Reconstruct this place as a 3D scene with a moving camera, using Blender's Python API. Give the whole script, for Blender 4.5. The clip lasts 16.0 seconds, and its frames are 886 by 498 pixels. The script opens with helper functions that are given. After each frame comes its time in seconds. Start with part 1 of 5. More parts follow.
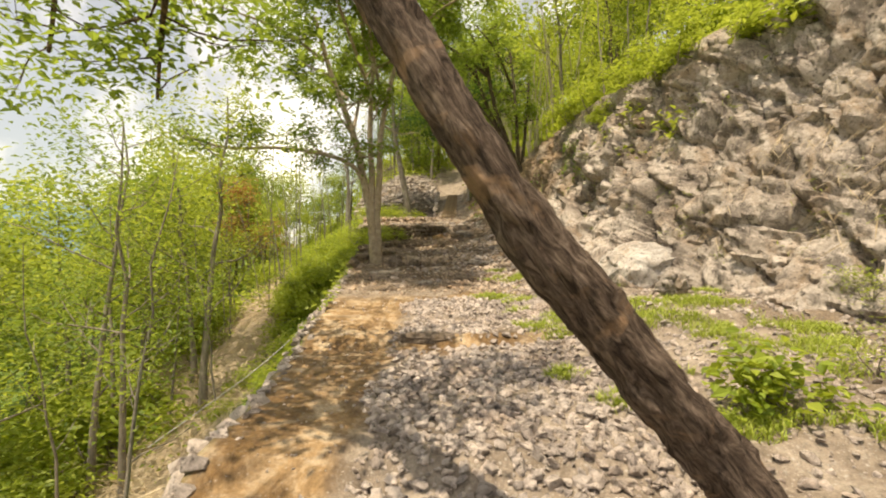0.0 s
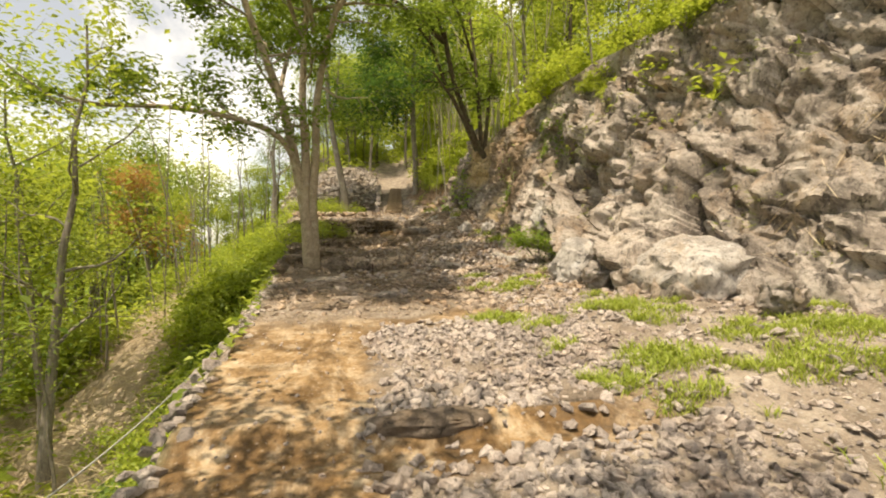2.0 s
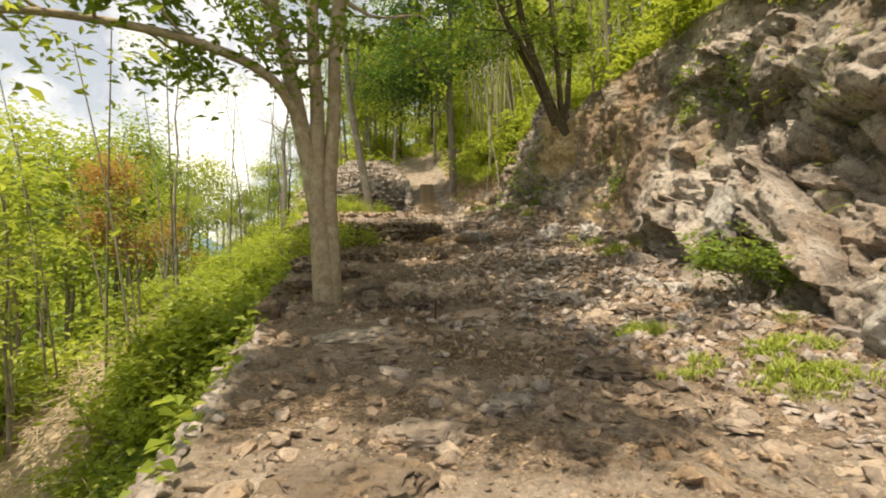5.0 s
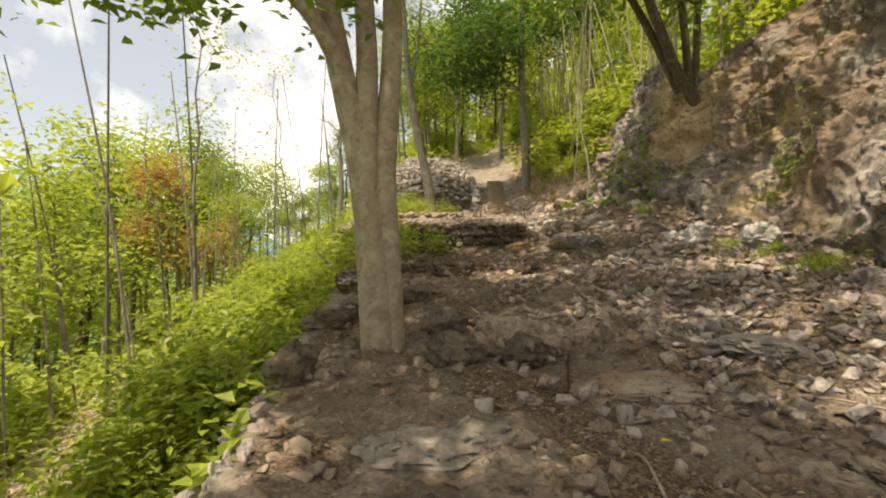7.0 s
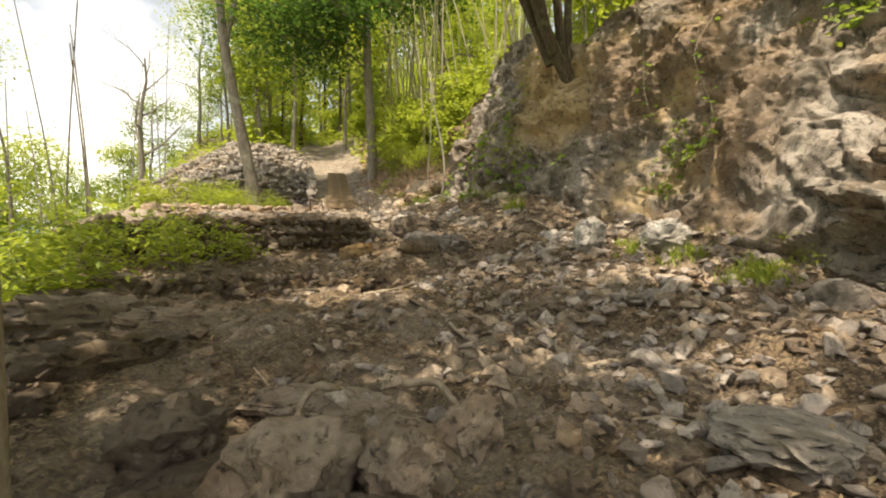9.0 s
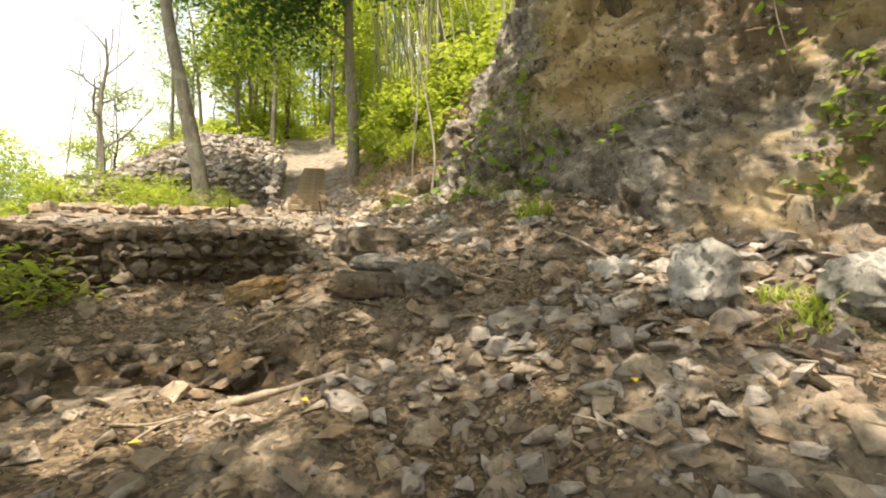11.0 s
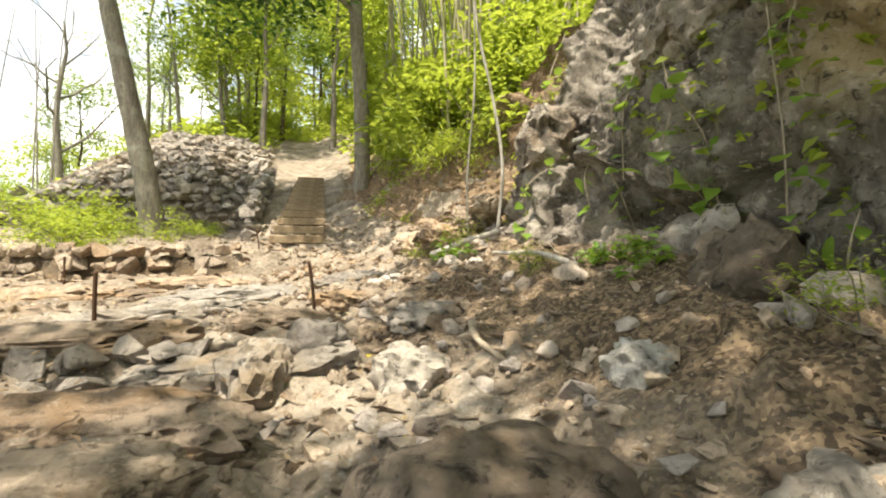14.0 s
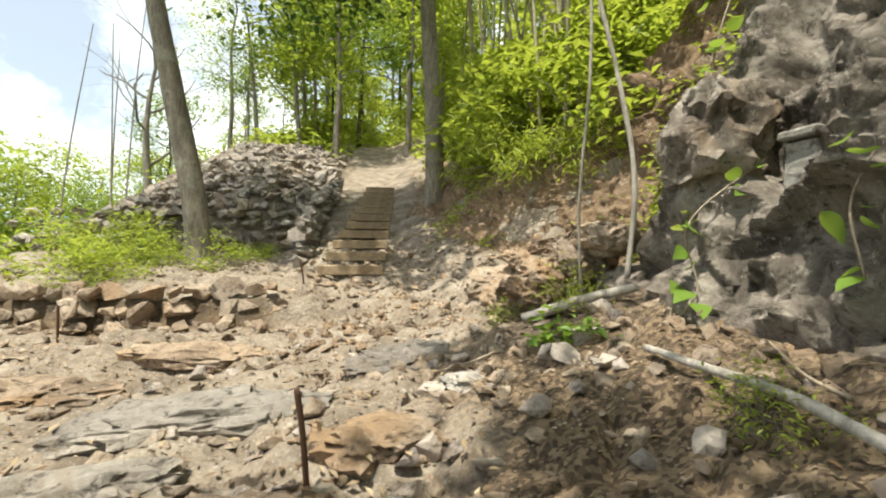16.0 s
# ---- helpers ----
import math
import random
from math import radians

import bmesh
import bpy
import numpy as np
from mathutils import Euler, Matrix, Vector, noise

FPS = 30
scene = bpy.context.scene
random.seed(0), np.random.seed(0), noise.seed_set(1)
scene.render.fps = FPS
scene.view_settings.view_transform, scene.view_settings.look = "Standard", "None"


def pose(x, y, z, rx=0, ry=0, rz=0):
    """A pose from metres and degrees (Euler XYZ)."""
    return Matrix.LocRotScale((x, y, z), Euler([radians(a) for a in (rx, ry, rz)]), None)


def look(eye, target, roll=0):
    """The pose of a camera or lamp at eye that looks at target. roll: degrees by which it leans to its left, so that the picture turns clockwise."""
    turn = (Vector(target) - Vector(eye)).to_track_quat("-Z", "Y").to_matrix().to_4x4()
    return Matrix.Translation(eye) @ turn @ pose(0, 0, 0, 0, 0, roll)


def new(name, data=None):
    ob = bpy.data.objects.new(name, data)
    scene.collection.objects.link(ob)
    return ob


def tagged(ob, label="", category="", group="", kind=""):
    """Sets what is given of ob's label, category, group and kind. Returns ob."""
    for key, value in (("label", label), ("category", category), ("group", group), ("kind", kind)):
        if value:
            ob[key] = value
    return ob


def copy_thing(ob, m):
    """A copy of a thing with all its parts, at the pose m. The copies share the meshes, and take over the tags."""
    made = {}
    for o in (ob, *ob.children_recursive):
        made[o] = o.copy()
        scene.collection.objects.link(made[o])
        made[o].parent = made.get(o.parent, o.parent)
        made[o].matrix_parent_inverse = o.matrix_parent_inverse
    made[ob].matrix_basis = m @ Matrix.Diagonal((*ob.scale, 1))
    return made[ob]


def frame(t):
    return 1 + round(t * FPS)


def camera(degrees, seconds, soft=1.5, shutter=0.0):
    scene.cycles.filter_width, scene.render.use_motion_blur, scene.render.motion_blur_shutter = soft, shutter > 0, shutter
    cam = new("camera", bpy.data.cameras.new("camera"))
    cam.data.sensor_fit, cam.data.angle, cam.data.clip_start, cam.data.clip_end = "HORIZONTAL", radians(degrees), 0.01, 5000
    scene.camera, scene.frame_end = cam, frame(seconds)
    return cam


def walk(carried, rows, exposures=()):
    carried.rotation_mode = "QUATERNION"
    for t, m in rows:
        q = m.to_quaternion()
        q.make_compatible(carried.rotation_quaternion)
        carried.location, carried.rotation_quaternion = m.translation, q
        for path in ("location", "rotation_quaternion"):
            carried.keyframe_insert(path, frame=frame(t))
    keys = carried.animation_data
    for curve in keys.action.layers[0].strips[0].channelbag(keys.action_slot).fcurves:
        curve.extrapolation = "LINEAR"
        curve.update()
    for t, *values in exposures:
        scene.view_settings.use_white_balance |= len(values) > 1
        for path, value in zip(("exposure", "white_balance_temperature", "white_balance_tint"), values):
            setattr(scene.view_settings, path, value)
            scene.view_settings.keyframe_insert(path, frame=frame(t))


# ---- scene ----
cam = camera(87.1, 16.0, soft=2.0)
METRES, EYE, TILT, LEAN, TURN = 22.5, 1.4, 0.0, 0.0, 0.0
ROWS = [
    (0.0, 0.0, 0.0, 0.0, 0.0, -0.0, 0.0),
    (0.5, -0.0111, 0.0373, -0.0002, -1.79, 0.01, 0.11),
    (1.0, -0.019, 0.075, -0.0014, -3.72, 0.03, 0.2),
    (1.5, -0.0247, 0.1132, -0.0025, -6.19, 0.04, 0.23),
    (2.0, -0.0289, 0.1508, -0.0022, -8.32, 0.07, 0.3),
    (2.5, -0.035, 0.1888, -0.0023, -9.91, 0.09, 0.33),
    (3.0, -0.0395, 0.2283, -0.002, -10.93, 0.12, 0.36),
    (3.5, -0.0469, 0.2667, 0.0002, -11.39, 0.13, 0.4),
    (4.0, -0.0518, 0.3057, 0.0021, -10.98, 0.19, 0.47),
    (4.5, -0.0566, 0.3431, 0.0067, -9.15, 0.27, 0.5),
    (5.0, -0.0586, 0.3753, 0.0112, -6.57, 0.35, 0.44),
    (7.5, -0.0737, 0.5244, 0.0178, 0.71, 0.7, 0.49),
    (8.0, -0.072, 0.5544, 0.0177, -5.7, 0.69, 0.63),
    (8.5, -0.0624, 0.5824, 0.0185, -13.02, 0.67, 0.74),
    (9.0, -0.0482, 0.6086, 0.0205, -17.98, 0.65, 0.81),
    (11.5, 0.0081, 0.7574, 0.0424, -17.04, 0.82, 0.07),
    (12.0, 0.0046, 0.7844, 0.0498, -16.41, 0.86, 0.03),
    (12.5, 0.0052, 0.8095, 0.0542, -15.98, 0.89, 0.14),
    (13.0, 0.0071, 0.8367, 0.0595, -16.22, 0.92, 0.26),
    (13.5, 0.0102, 0.8619, 0.0679, -16.82, 1.0, 0.3),
    (14.0, 0.0155, 0.8863, 0.0723, -17.24, 1.1, 0.37),
    (14.5, 0.0228, 0.9074, 0.0771, -16.56, 1.16, 0.43),
    (15.0, 0.0354, 0.926, 0.0819, -14.21, 1.22, 0.36),
    (15.5, 0.0376, 0.9424, 0.0872, -10.79, 1.21, 0.25),
    (16.0, 0.0325, 0.9606, 0.0929, -7.46, 1.24, -0.02),
]
walk(cam, [(t, pose(0, 0, EYE, TILT, LEAN, TURN) @ pose(METRES * x, METRES * y, METRES * z, 90 + pitch, roll, yaw)) for t, x, y, z, yaw, pitch, roll in ROWS],
     exposures=[(0.0, 0.35, 8000, 9), (3.5, 0.4, 7700, 9), (5.0, 0.4, 7600, 9), (9.0, 0.65, 7600, 8), (11.5, 1.1, 7200, 6), (14.5, 1.1, 6900, 4), (15.5, 0.9, 6700, 3), (16.0, 0.7, 6600, 2)])

# ---- world, sun ----
SUN = Vector((-0.18, -0.20, 0.95)).normalized()
world = bpy.data.worlds.new("sky")
scene.world = world
world.use_nodes = True
wn, wl = world.node_tree.nodes, world.node_tree.links
wn.clear()
sky = wn.new("ShaderNodeTexSky")
sky.sky_type, sky.sun_disc = "NISHITA", False
sky.sun_elevation = math.asin(SUN.z)
sky.sun_rotation = math.atan2(SUN.x, SUN.y)
sky.air_density, sky.dust_density = 1.0, 1.5
tc = wn.new("ShaderNodeTexCoord")
cl = wn.new("ShaderNodeTexNoise")
cl.inputs["Scale"].default_value, cl.inputs["Detail"].default_value, cl.inputs["Roughness"].default_value = 2.6, 8.0, 0.58
wl.new(tc.outputs["Generated"], cl.inputs["Vector"])
cr = wn.new("ShaderNodeMapRange")
cr.inputs["From Min"].default_value, cr.inputs["From Max"].default_value = 0.48, 0.66
cr.inputs["To Min"].default_value = 0.22
wl.new(cl.outputs["Fac"], cr.inputs["Value"])
mixc = wn.new("ShaderNodeMix")
mixc.data_type = "RGBA"
wl.new(cr.outputs["Result"], mixc.inputs["Factor"])
wl.new(sky.outputs["Color"], mixc.inputs["A"])
mixc.inputs["B"].default_value = (13.5, 13.4, 13.4, 1)
bg = wn.new("ShaderNodeBackground")
bg.inputs["Strength"].default_value = 0.105
wl.new(mixc.outputs["Result"], bg.inputs["Color"])
wo = wn.new("ShaderNodeOutputWorld")
wl.new(bg.outputs["Background"], wo.inputs["Surface"])

sun_data = bpy.data.lights.new("sun", "SUN")
sun_data.energy, sun_data.angle, sun_data.color = 5.0, radians(0.6), (1.0, 0.93, 0.82)
sun = new("sun", sun_data)
sun.matrix_world = look(SUN * 100, (0, 0, 0))

# ---- materials ----
class Mat:
    """A small builder for node materials in object or world space."""

    def __init__(self, name, rough=0.9, metal=0.0, spec=0.3):
        self.m = bpy.data.materials.new(name)
        self.m.use_nodes = True
        self.n, self.l = self.m.node_tree.nodes, self.m.node_tree.links
        self.b = self.n["Principled BSDF"]
        self.b.inputs["Roughness"].default_value = rough
        self.b.inputs["Metallic"].default_value = metal
        self.b.inputs["Specular IOR Level"].default_value = spec
        geo = self.n.new("ShaderNodeNewGeometry")
        tco = self.n.new("ShaderNodeTexCoord")
        self.geo, self.pos, self.obj = geo, geo.outputs["Position"], tco.outputs["Object"]
        self.island = geo.outputs["Random Per Island"]
        self.rand = self.n.new("ShaderNodeObjectInfo").outputs["Random"]

    def stretch(self, vec, scale, rot=(0, 0, 0)):
        mp = self.n.new("ShaderNodeMapping")
        mp.inputs["Scale"].default_value = scale
        mp.inputs["Rotation"].default_value = [radians(a) for a in rot]
        self.l.new(vec, mp.inputs["Vector"])
        return mp.outputs["Vector"]

    def noise(self, vec, scale, detail=6.0, rough=0.6, dist=0.0):
        t = self.n.new("ShaderNodeTexNoise")
        t.inputs["Scale"].default_value, t.inputs["Detail"].default_value = scale, detail
        t.inputs["Roughness"].default_value, t.inputs["Distortion"].default_value = rough, dist
        self.l.new(vec, t.inputs["Vector"])
        return t.outputs["Fac"]

    def cells(self, vec, scale, feature="F1", out="Distance"):
        t = self.n.new("ShaderNodeTexVoronoi")
        t.feature = feature
        t.inputs["Scale"].default_value = scale
        self.l.new(vec, t.inputs["Vector"])
        return t.outputs[out]

    def ramp(self, fac, *stops):
        r = self.n.new("ShaderNodeValToRGB")
        e = r.color_ramp.elements
        while len(e) < len(stops):
            e.new(0.5)
        for el, (p, c) in zip(e, stops):
            el.position, el.color = p, (*c, 1) if len(c) == 3 else (c[0], c[0], c[0], 1)
        self.l.new(fac, r.inputs["Fac"])
        return r.outputs["Color"]

    def mix(self, fac, a, b, mode="MIX"):
        x = self.n.new("ShaderNodeMix")
        x.data_type, x.blend_type = "RGBA", mode
        for key, v in (("Factor", fac), ("A", a), ("B", b)):
            if isinstance(v, (int, float)):
                x.inputs[key].default_value = v
            elif isinstance(v, tuple):
                x.inputs[key].default_value = (*v, 1)
            else:
                self.l.new(v, x.inputs[key])
        return x.outputs["Result"]

    def attr(self, name):
        a = self.n.new("ShaderNodeAttribute")
        a.attribute_name = name
        return a.outputs["Fac"]

    def math(self, op, a, b):
        x = self.n.new("ShaderNodeMath")
        x.operation = op
        for i, v in enumerate((a, b)):
            if isinstance(v, (int, float)):
                x.inputs[i].default_value = v
            else:
                self.l.new(v, x.inputs[i])
        return x.outputs[0]

    def bump(self, height, strength=0.5, distance=0.02):
        bp = self.n.new("ShaderNodeBump")
        bp.inputs["Strength"].default_value, bp.inputs["Distance"].default_value = strength, distance
        self.l.new(height, bp.inputs["Height"])
        prev = self.b.inputs["Normal"].links
        if prev:
            self.l.new(prev[0].from_socket, bp.inputs["Normal"])
        self.l.new(bp.outputs["Normal"], self.b.inputs["Normal"])
        return self

    def color(self, c):
        if isinstance(c, tuple):
            self.b.inputs["Base Color"].default_value = (*c, 1)
        else:
            self.l.new(c, self.b.inputs["Base Color"])
        return self

    def roughness(self, s):
        self.l.new(s, self.b.inputs["Roughness"])
        return self


def limestone(name, pale, mid, dark, warm, island=False):
    m = Mat(name, 0.88, spec=0.25)
    big = m.noise(m.stretch(m.pos, (1, 1, 1.6), (0, 30, 15)), 0.9, 8, 0.62, 0.4)
    base = m.ramp(big, (0.30, dark), (0.44, mid), (0.60, pale), (0.8, mid))
    stain = m.noise(m.stretch(m.pos, (1.2, 1.2, 0.5)), 1.3, 6, 0.65, 0.8)
    base = m.mix(m.ramp(stain, (0.50, (0.0,)), (0.68, (0.75,))), base, warm)
    fine = m.noise(m.pos, 14, 7, 0.7)
    base = m.mix(0.75, base, m.ramp(fine, (0.28, (0.42,)), (0.5, (0.95,)), (0.75, (1.2,))), "MULTIPLY")
    lich = m.noise(m.pos, 5.5, 9, 0.75)
    base = m.mix(m.ramp(lich, (0.58, (0.0,)), (0.66, (0.65,))), base, tuple(0.22 * c for c in mid))
    if not island:
        spots_c = m.noise(m.pos, 4.5, 9, 0.72)
        base = m.mix(m.ramp(spots_c, (0.60, (0.0,)), (0.64, (0.55,))), base, tuple(min(0.7, 1.35 * c) for c in pale))
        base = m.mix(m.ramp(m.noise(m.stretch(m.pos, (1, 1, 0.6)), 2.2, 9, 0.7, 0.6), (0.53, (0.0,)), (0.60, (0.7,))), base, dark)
        soil = m.ramp(m.noise(m.pos, 4, 8, 0.7), (0.3, (0.13, 0.085, 0.05)), (0.55, (0.24, 0.155, 0.09)), (0.75, (0.36, 0.25, 0.15)))
        base = m.mix(m.attr("earth"), base, soil)
        base = m.mix(m.attr("ochre"), base, m.ramp(m.noise(m.pos, 2.5, 8, 0.65), (0.3, (0.34, 0.23, 0.12)), (0.55, (0.58, 0.43, 0.25)), (0.8, (0.50, 0.31, 0.11))))
        dark_mottle = m.ramp(m.noise(m.pos, 3.0, 9, 0.75, 0.5), (0.34, (0.045, 0.036, 0.03)), (0.46, (0.15, 0.125, 0.105)), (0.56, (0.30, 0.26, 0.225)), (0.68, (0.46, 0.42, 0.37)))
        base = m.mix(m.attr("dark_mottle"), base, dark_mottle)
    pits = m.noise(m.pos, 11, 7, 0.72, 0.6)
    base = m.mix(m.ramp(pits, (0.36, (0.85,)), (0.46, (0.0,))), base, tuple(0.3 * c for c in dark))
    chalk = m.noise(m.pos, 17, 6, 0.7, 0.4)
    base = m.mix(m.ramp(chalk, (0.57, (0.0,)), (0.66, (0.6,))), base, tuple(min(0.72, 1.2 * c) for c in pale))
    if island:
        base = m.mix(0.8, base, m.ramp(m.math("FRACT", m.math("ADD", m.island, m.rand), 0.0), (0.0, (0.62, 0.60, 0.60)), (0.5, (0.98, 0.95, 0.93)), (1.0, (1.25, 1.2, 1.14))), "MULTIPLY")
    m.color(base)
    m.bump(m.noise(m.pos, 5, 10, 0.72, 0.3), 0.9, 0.08)
    m.bump(m.noise(m.pos, 32, 8, 0.75), 0.8, 0.012)
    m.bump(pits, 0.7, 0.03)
    return m.m


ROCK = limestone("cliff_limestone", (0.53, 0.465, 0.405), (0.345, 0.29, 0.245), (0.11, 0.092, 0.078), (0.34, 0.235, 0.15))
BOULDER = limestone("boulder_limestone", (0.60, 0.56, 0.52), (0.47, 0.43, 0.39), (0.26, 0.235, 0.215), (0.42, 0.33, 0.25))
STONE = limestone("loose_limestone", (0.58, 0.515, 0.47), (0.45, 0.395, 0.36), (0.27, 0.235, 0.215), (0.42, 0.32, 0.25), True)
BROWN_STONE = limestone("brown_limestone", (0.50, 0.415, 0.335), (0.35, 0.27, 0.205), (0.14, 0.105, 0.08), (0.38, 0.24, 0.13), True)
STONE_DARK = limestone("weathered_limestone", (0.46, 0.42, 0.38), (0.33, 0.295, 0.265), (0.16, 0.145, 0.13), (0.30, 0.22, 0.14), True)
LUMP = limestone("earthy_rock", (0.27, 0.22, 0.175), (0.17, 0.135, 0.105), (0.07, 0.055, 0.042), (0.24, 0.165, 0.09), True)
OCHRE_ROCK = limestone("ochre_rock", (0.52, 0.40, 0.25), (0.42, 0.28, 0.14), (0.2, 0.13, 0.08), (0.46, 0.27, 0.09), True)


def ground_material():
    m = Mat("trail_ground", 0.92, spec=0.2)
    soil = m.noise(m.pos, 2.3, 9, 0.65)
    grit = m.noise(m.pos, 26, 6, 0.7)
    earth = m.ramp(soil, (0.3, (0.12, 0.092, 0.068)), (0.5, (0.255, 0.205, 0.16)), (0.72, (0.42, 0.36, 0.295)))
    chips = m.cells(m.pos, 22, "F1", "Color")
    chipf = m.cells(m.pos, 22)
    fine_c = m.cells(m.pos, 60, "F1", "Color")
    earth = m.mix(m.ramp(m.cells(m.pos, 60), (0.0, (0.75,)), (0.45, (0.0,))), earth, m.ramp(fine_c, (0.2, (0.10, 0.085, 0.07)), (0.5, (0.27, 0.235, 0.20)), (0.8, (0.50, 0.46, 0.41))))
    earth = m.mix(m.ramp(chipf, (0.0, (0.85,)), (0.35, (0.0,))), earth, m.ramp(chips, (0.2, (0.14, 0.12, 0.10)), (0.5, (0.30, 0.27, 0.235)), (0.8, (0.48, 0.45, 0.41))))
    tan = m.ramp(m.noise(m.pos, 3.2, 8, 0.7, 0.5), (0.3, (0.15, 0.085, 0.035)), (0.46, (0.32, 0.21, 0.11)), (0.62, (0.50, 0.40, 0.28)), (0.8, (0.40, 0.29, 0.17)))
    wetn = m.noise(m.stretch(m.pos, (1.6, 0.8, 1)), 1.1, 7, 0.65, 0.8)
    tan = m.mix(m.ramp(wetn, (0.45, (0.9,)), (0.57, (0.0,))), tan, m.ramp(m.noise(m.pos, 11, 6, 0.7), (0.3, (0.05, 0.028, 0.012)), (0.6, (0.16, 0.09, 0.035)), (0.8, (0.28, 0.19, 0.10))))
    tan = m.mix(m.ramp(m.cells(m.pos, 16), (0.0, (0.6,)), (0.22, (0.0,))), tan, (0.44, 0.37, 0.30))
    c = m.mix(m.attr("tan"), earth, tan)
    straw = m.ramp(m.noise(m.stretch(m.pos, (6, 1.0, 6), (0, 0, 25)), 6, 6, 0.7), (0.3, (0.20, 0.15, 0.10)), (0.55, (0.46, 0.37, 0.27)), (0.8, (0.62, 0.52, 0.41)))
    c = m.mix(m.attr("straw"), c, straw)
    green = m.ramp(m.noise(m.pos, 7, 8, 0.7), (0.3, (0.045, 0.07, 0.018)), (0.55, (0.11, 0.17, 0.035)), (0.75, (0.19, 0.24, 0.06)))
    c = m.mix(m.attr("green"), c, green)
    litter = m.cells(m.stretch(m.pos, (1, 1.6, 1)), 42, "F1", "Color")
    lit = m.ramp(litter, (0.2, (0.045, 0.03, 0.02)), (0.45, (0.105, 0.07, 0.044)), (0.75, (0.23, 0.165, 0.105)))
    c = m.mix(m.attr("litter"), c, lit)
    # damp soil, coloured darker still for the shade on the risers
    c = m.mix(m.attr("damp_shade"), c, m.ramp(m.noise(m.pos, 6, 8, 0.7), (0.3, (0.035, 0.024, 0.015)), (0.55, (0.10, 0.065, 0.035)), (0.75, (0.20, 0.13, 0.06))))
    c = m.mix(0.7, c, m.ramp(grit, (0.25, (0.5,)), (0.5, (0.95,)), (0.75, (1.25,))), "MULTIPLY")
    m.color(c)
    wet = m.math("MULTIPLY", m.attr("tan"), m.math("SUBTRACT", 1.0, wetn))
    m.roughness(m.ramp(wet, (0.42, (0.95,)), (0.62, (0.30,))))
    m.bump(m.noise(m.pos, 9, 9, 0.7), 0.8, 0.04)
    m.bump(grit, 0.6, 0.012)
    m.bump(m.math("SUBTRACT", 1.0, chipf), 0.5, 0.02)
    return m.m


def bark_material(name, a, b, c, vert=7.0, patch=None, depth=0.02, along=False):
    m = Mat(name, 0.9, spec=0.2)
    if along:
        lay = m.n.new("ShaderNodeAttribute")
        lay.attribute_name = "bark"
        m.obj = lay.outputs["Vector"]
    grain = m.noise(m.stretch(m.obj, (vert, vert, 1.2)), 5.0 if along else 3.0, 9, 0.7, 0.9)
    col = m.ramp(grain, (0.38, a), (0.5, b), (0.64, c)) if along else m.ramp(grain, (0.3, a), (0.5, b), (0.72, c))
    if patch:
        col = m.mix(m.ramp(m.noise(m.obj, 3.4, 5, 0.6, 0.5), (0.55, (0.0,)), (0.66, (0.8,))), col, patch)
    col = m.mix(0.6, col, m.ramp(m.noise(m.obj, 22, 6, 0.7), (0.3, (0.6,)), (0.7, (1.2,))), "MULTIPLY")
    m.color(col)
    m.bump(grain, 0.9, depth)
    m.bump(m.noise(m.obj, 40, 5, 0.7), 0.5, 0.006)
    return m.m


BARK_ROUGH = bark_material("rough_brown_bark", (0.035, 0.024, 0.018), (0.12, 0.086, 0.066), (0.25, 0.19, 0.15), 6, (0.36, 0.23, 0.14), 0.06, True)
BARK_PALE = bark_material("pale_bark", (0.27, 0.21, 0.15), (0.36, 0.29, 0.21), (0.43, 0.355, 0.27), 1.4, (0.50, 0.45, 0.36), 0.006, True)
BARK_GREY = bark_material("grey_bark", (0.12, 0.10, 0.085), (0.25, 0.215, 0.18), (0.36, 0.32, 0.27), 6, (0.34, 0.33, 0.27), 0.012)
BARK_DARK = bark_material("dark_bark", (0.04, 0.03, 0.022), (0.10, 0.075, 0.052), (0.18, 0.14, 0.10), 6, (0.16, 0.16, 0.08), 0.015)
CULM = bark_material("dry_stem", (0.28, 0.24, 0.16), (0.42, 0.37, 0.26), (0.55, 0.50, 0.38), 2.0)
ROOT = bark_material("root_wood", (0.20, 0.15, 0.11), (0.36, 0.29, 0.22), (0.48, 0.41, 0.33), 5)
PLANK = bark_material("step_plank", (0.16, 0.115, 0.075), (0.31, 0.23, 0.15), (0.45, 0.35, 0.24), 1.0, None, 0.004)
DEADWOOD = bark_material("dead_wood", (0.24, 0.21, 0.18), (0.42, 0.38, 0.34), (0.60, 0.56, 0.51), 5)


def leaf_material(name, dark, mid, light, through_col, amount=0.45):
    m = Mat(name, 0.5, spec=0.35)
    col = m.ramp(m.island, (0.0, dark), (0.45, mid), (0.85, light), (1.0, tuple(min(1, 1.2 * v) for v in light)))
    col = m.mix(0.7, col, m.ramp(m.rand, (0.0, (0.75, 0.8, 0.7)), (1.0, (1.2, 1.12, 1.1))), "MULTIPLY")
    m.color(col)
    tr = m.n.new("ShaderNodeBsdfTranslucent")
    m.l.new(m.mix(0.55, col, through_col), tr.inputs["Color"])
    mx = m.n.new("ShaderNodeMixShader")
    mx.inputs["Fac"].default_value = amount
    m.l.new(m.b.outputs["BSDF"], mx.inputs[1])
    m.l.new(tr.outputs["BSDF"], mx.inputs[2])
    m.l.new(mx.outputs["Shader"], m.n["Material Output"].inputs["Surface"])
    return m.m


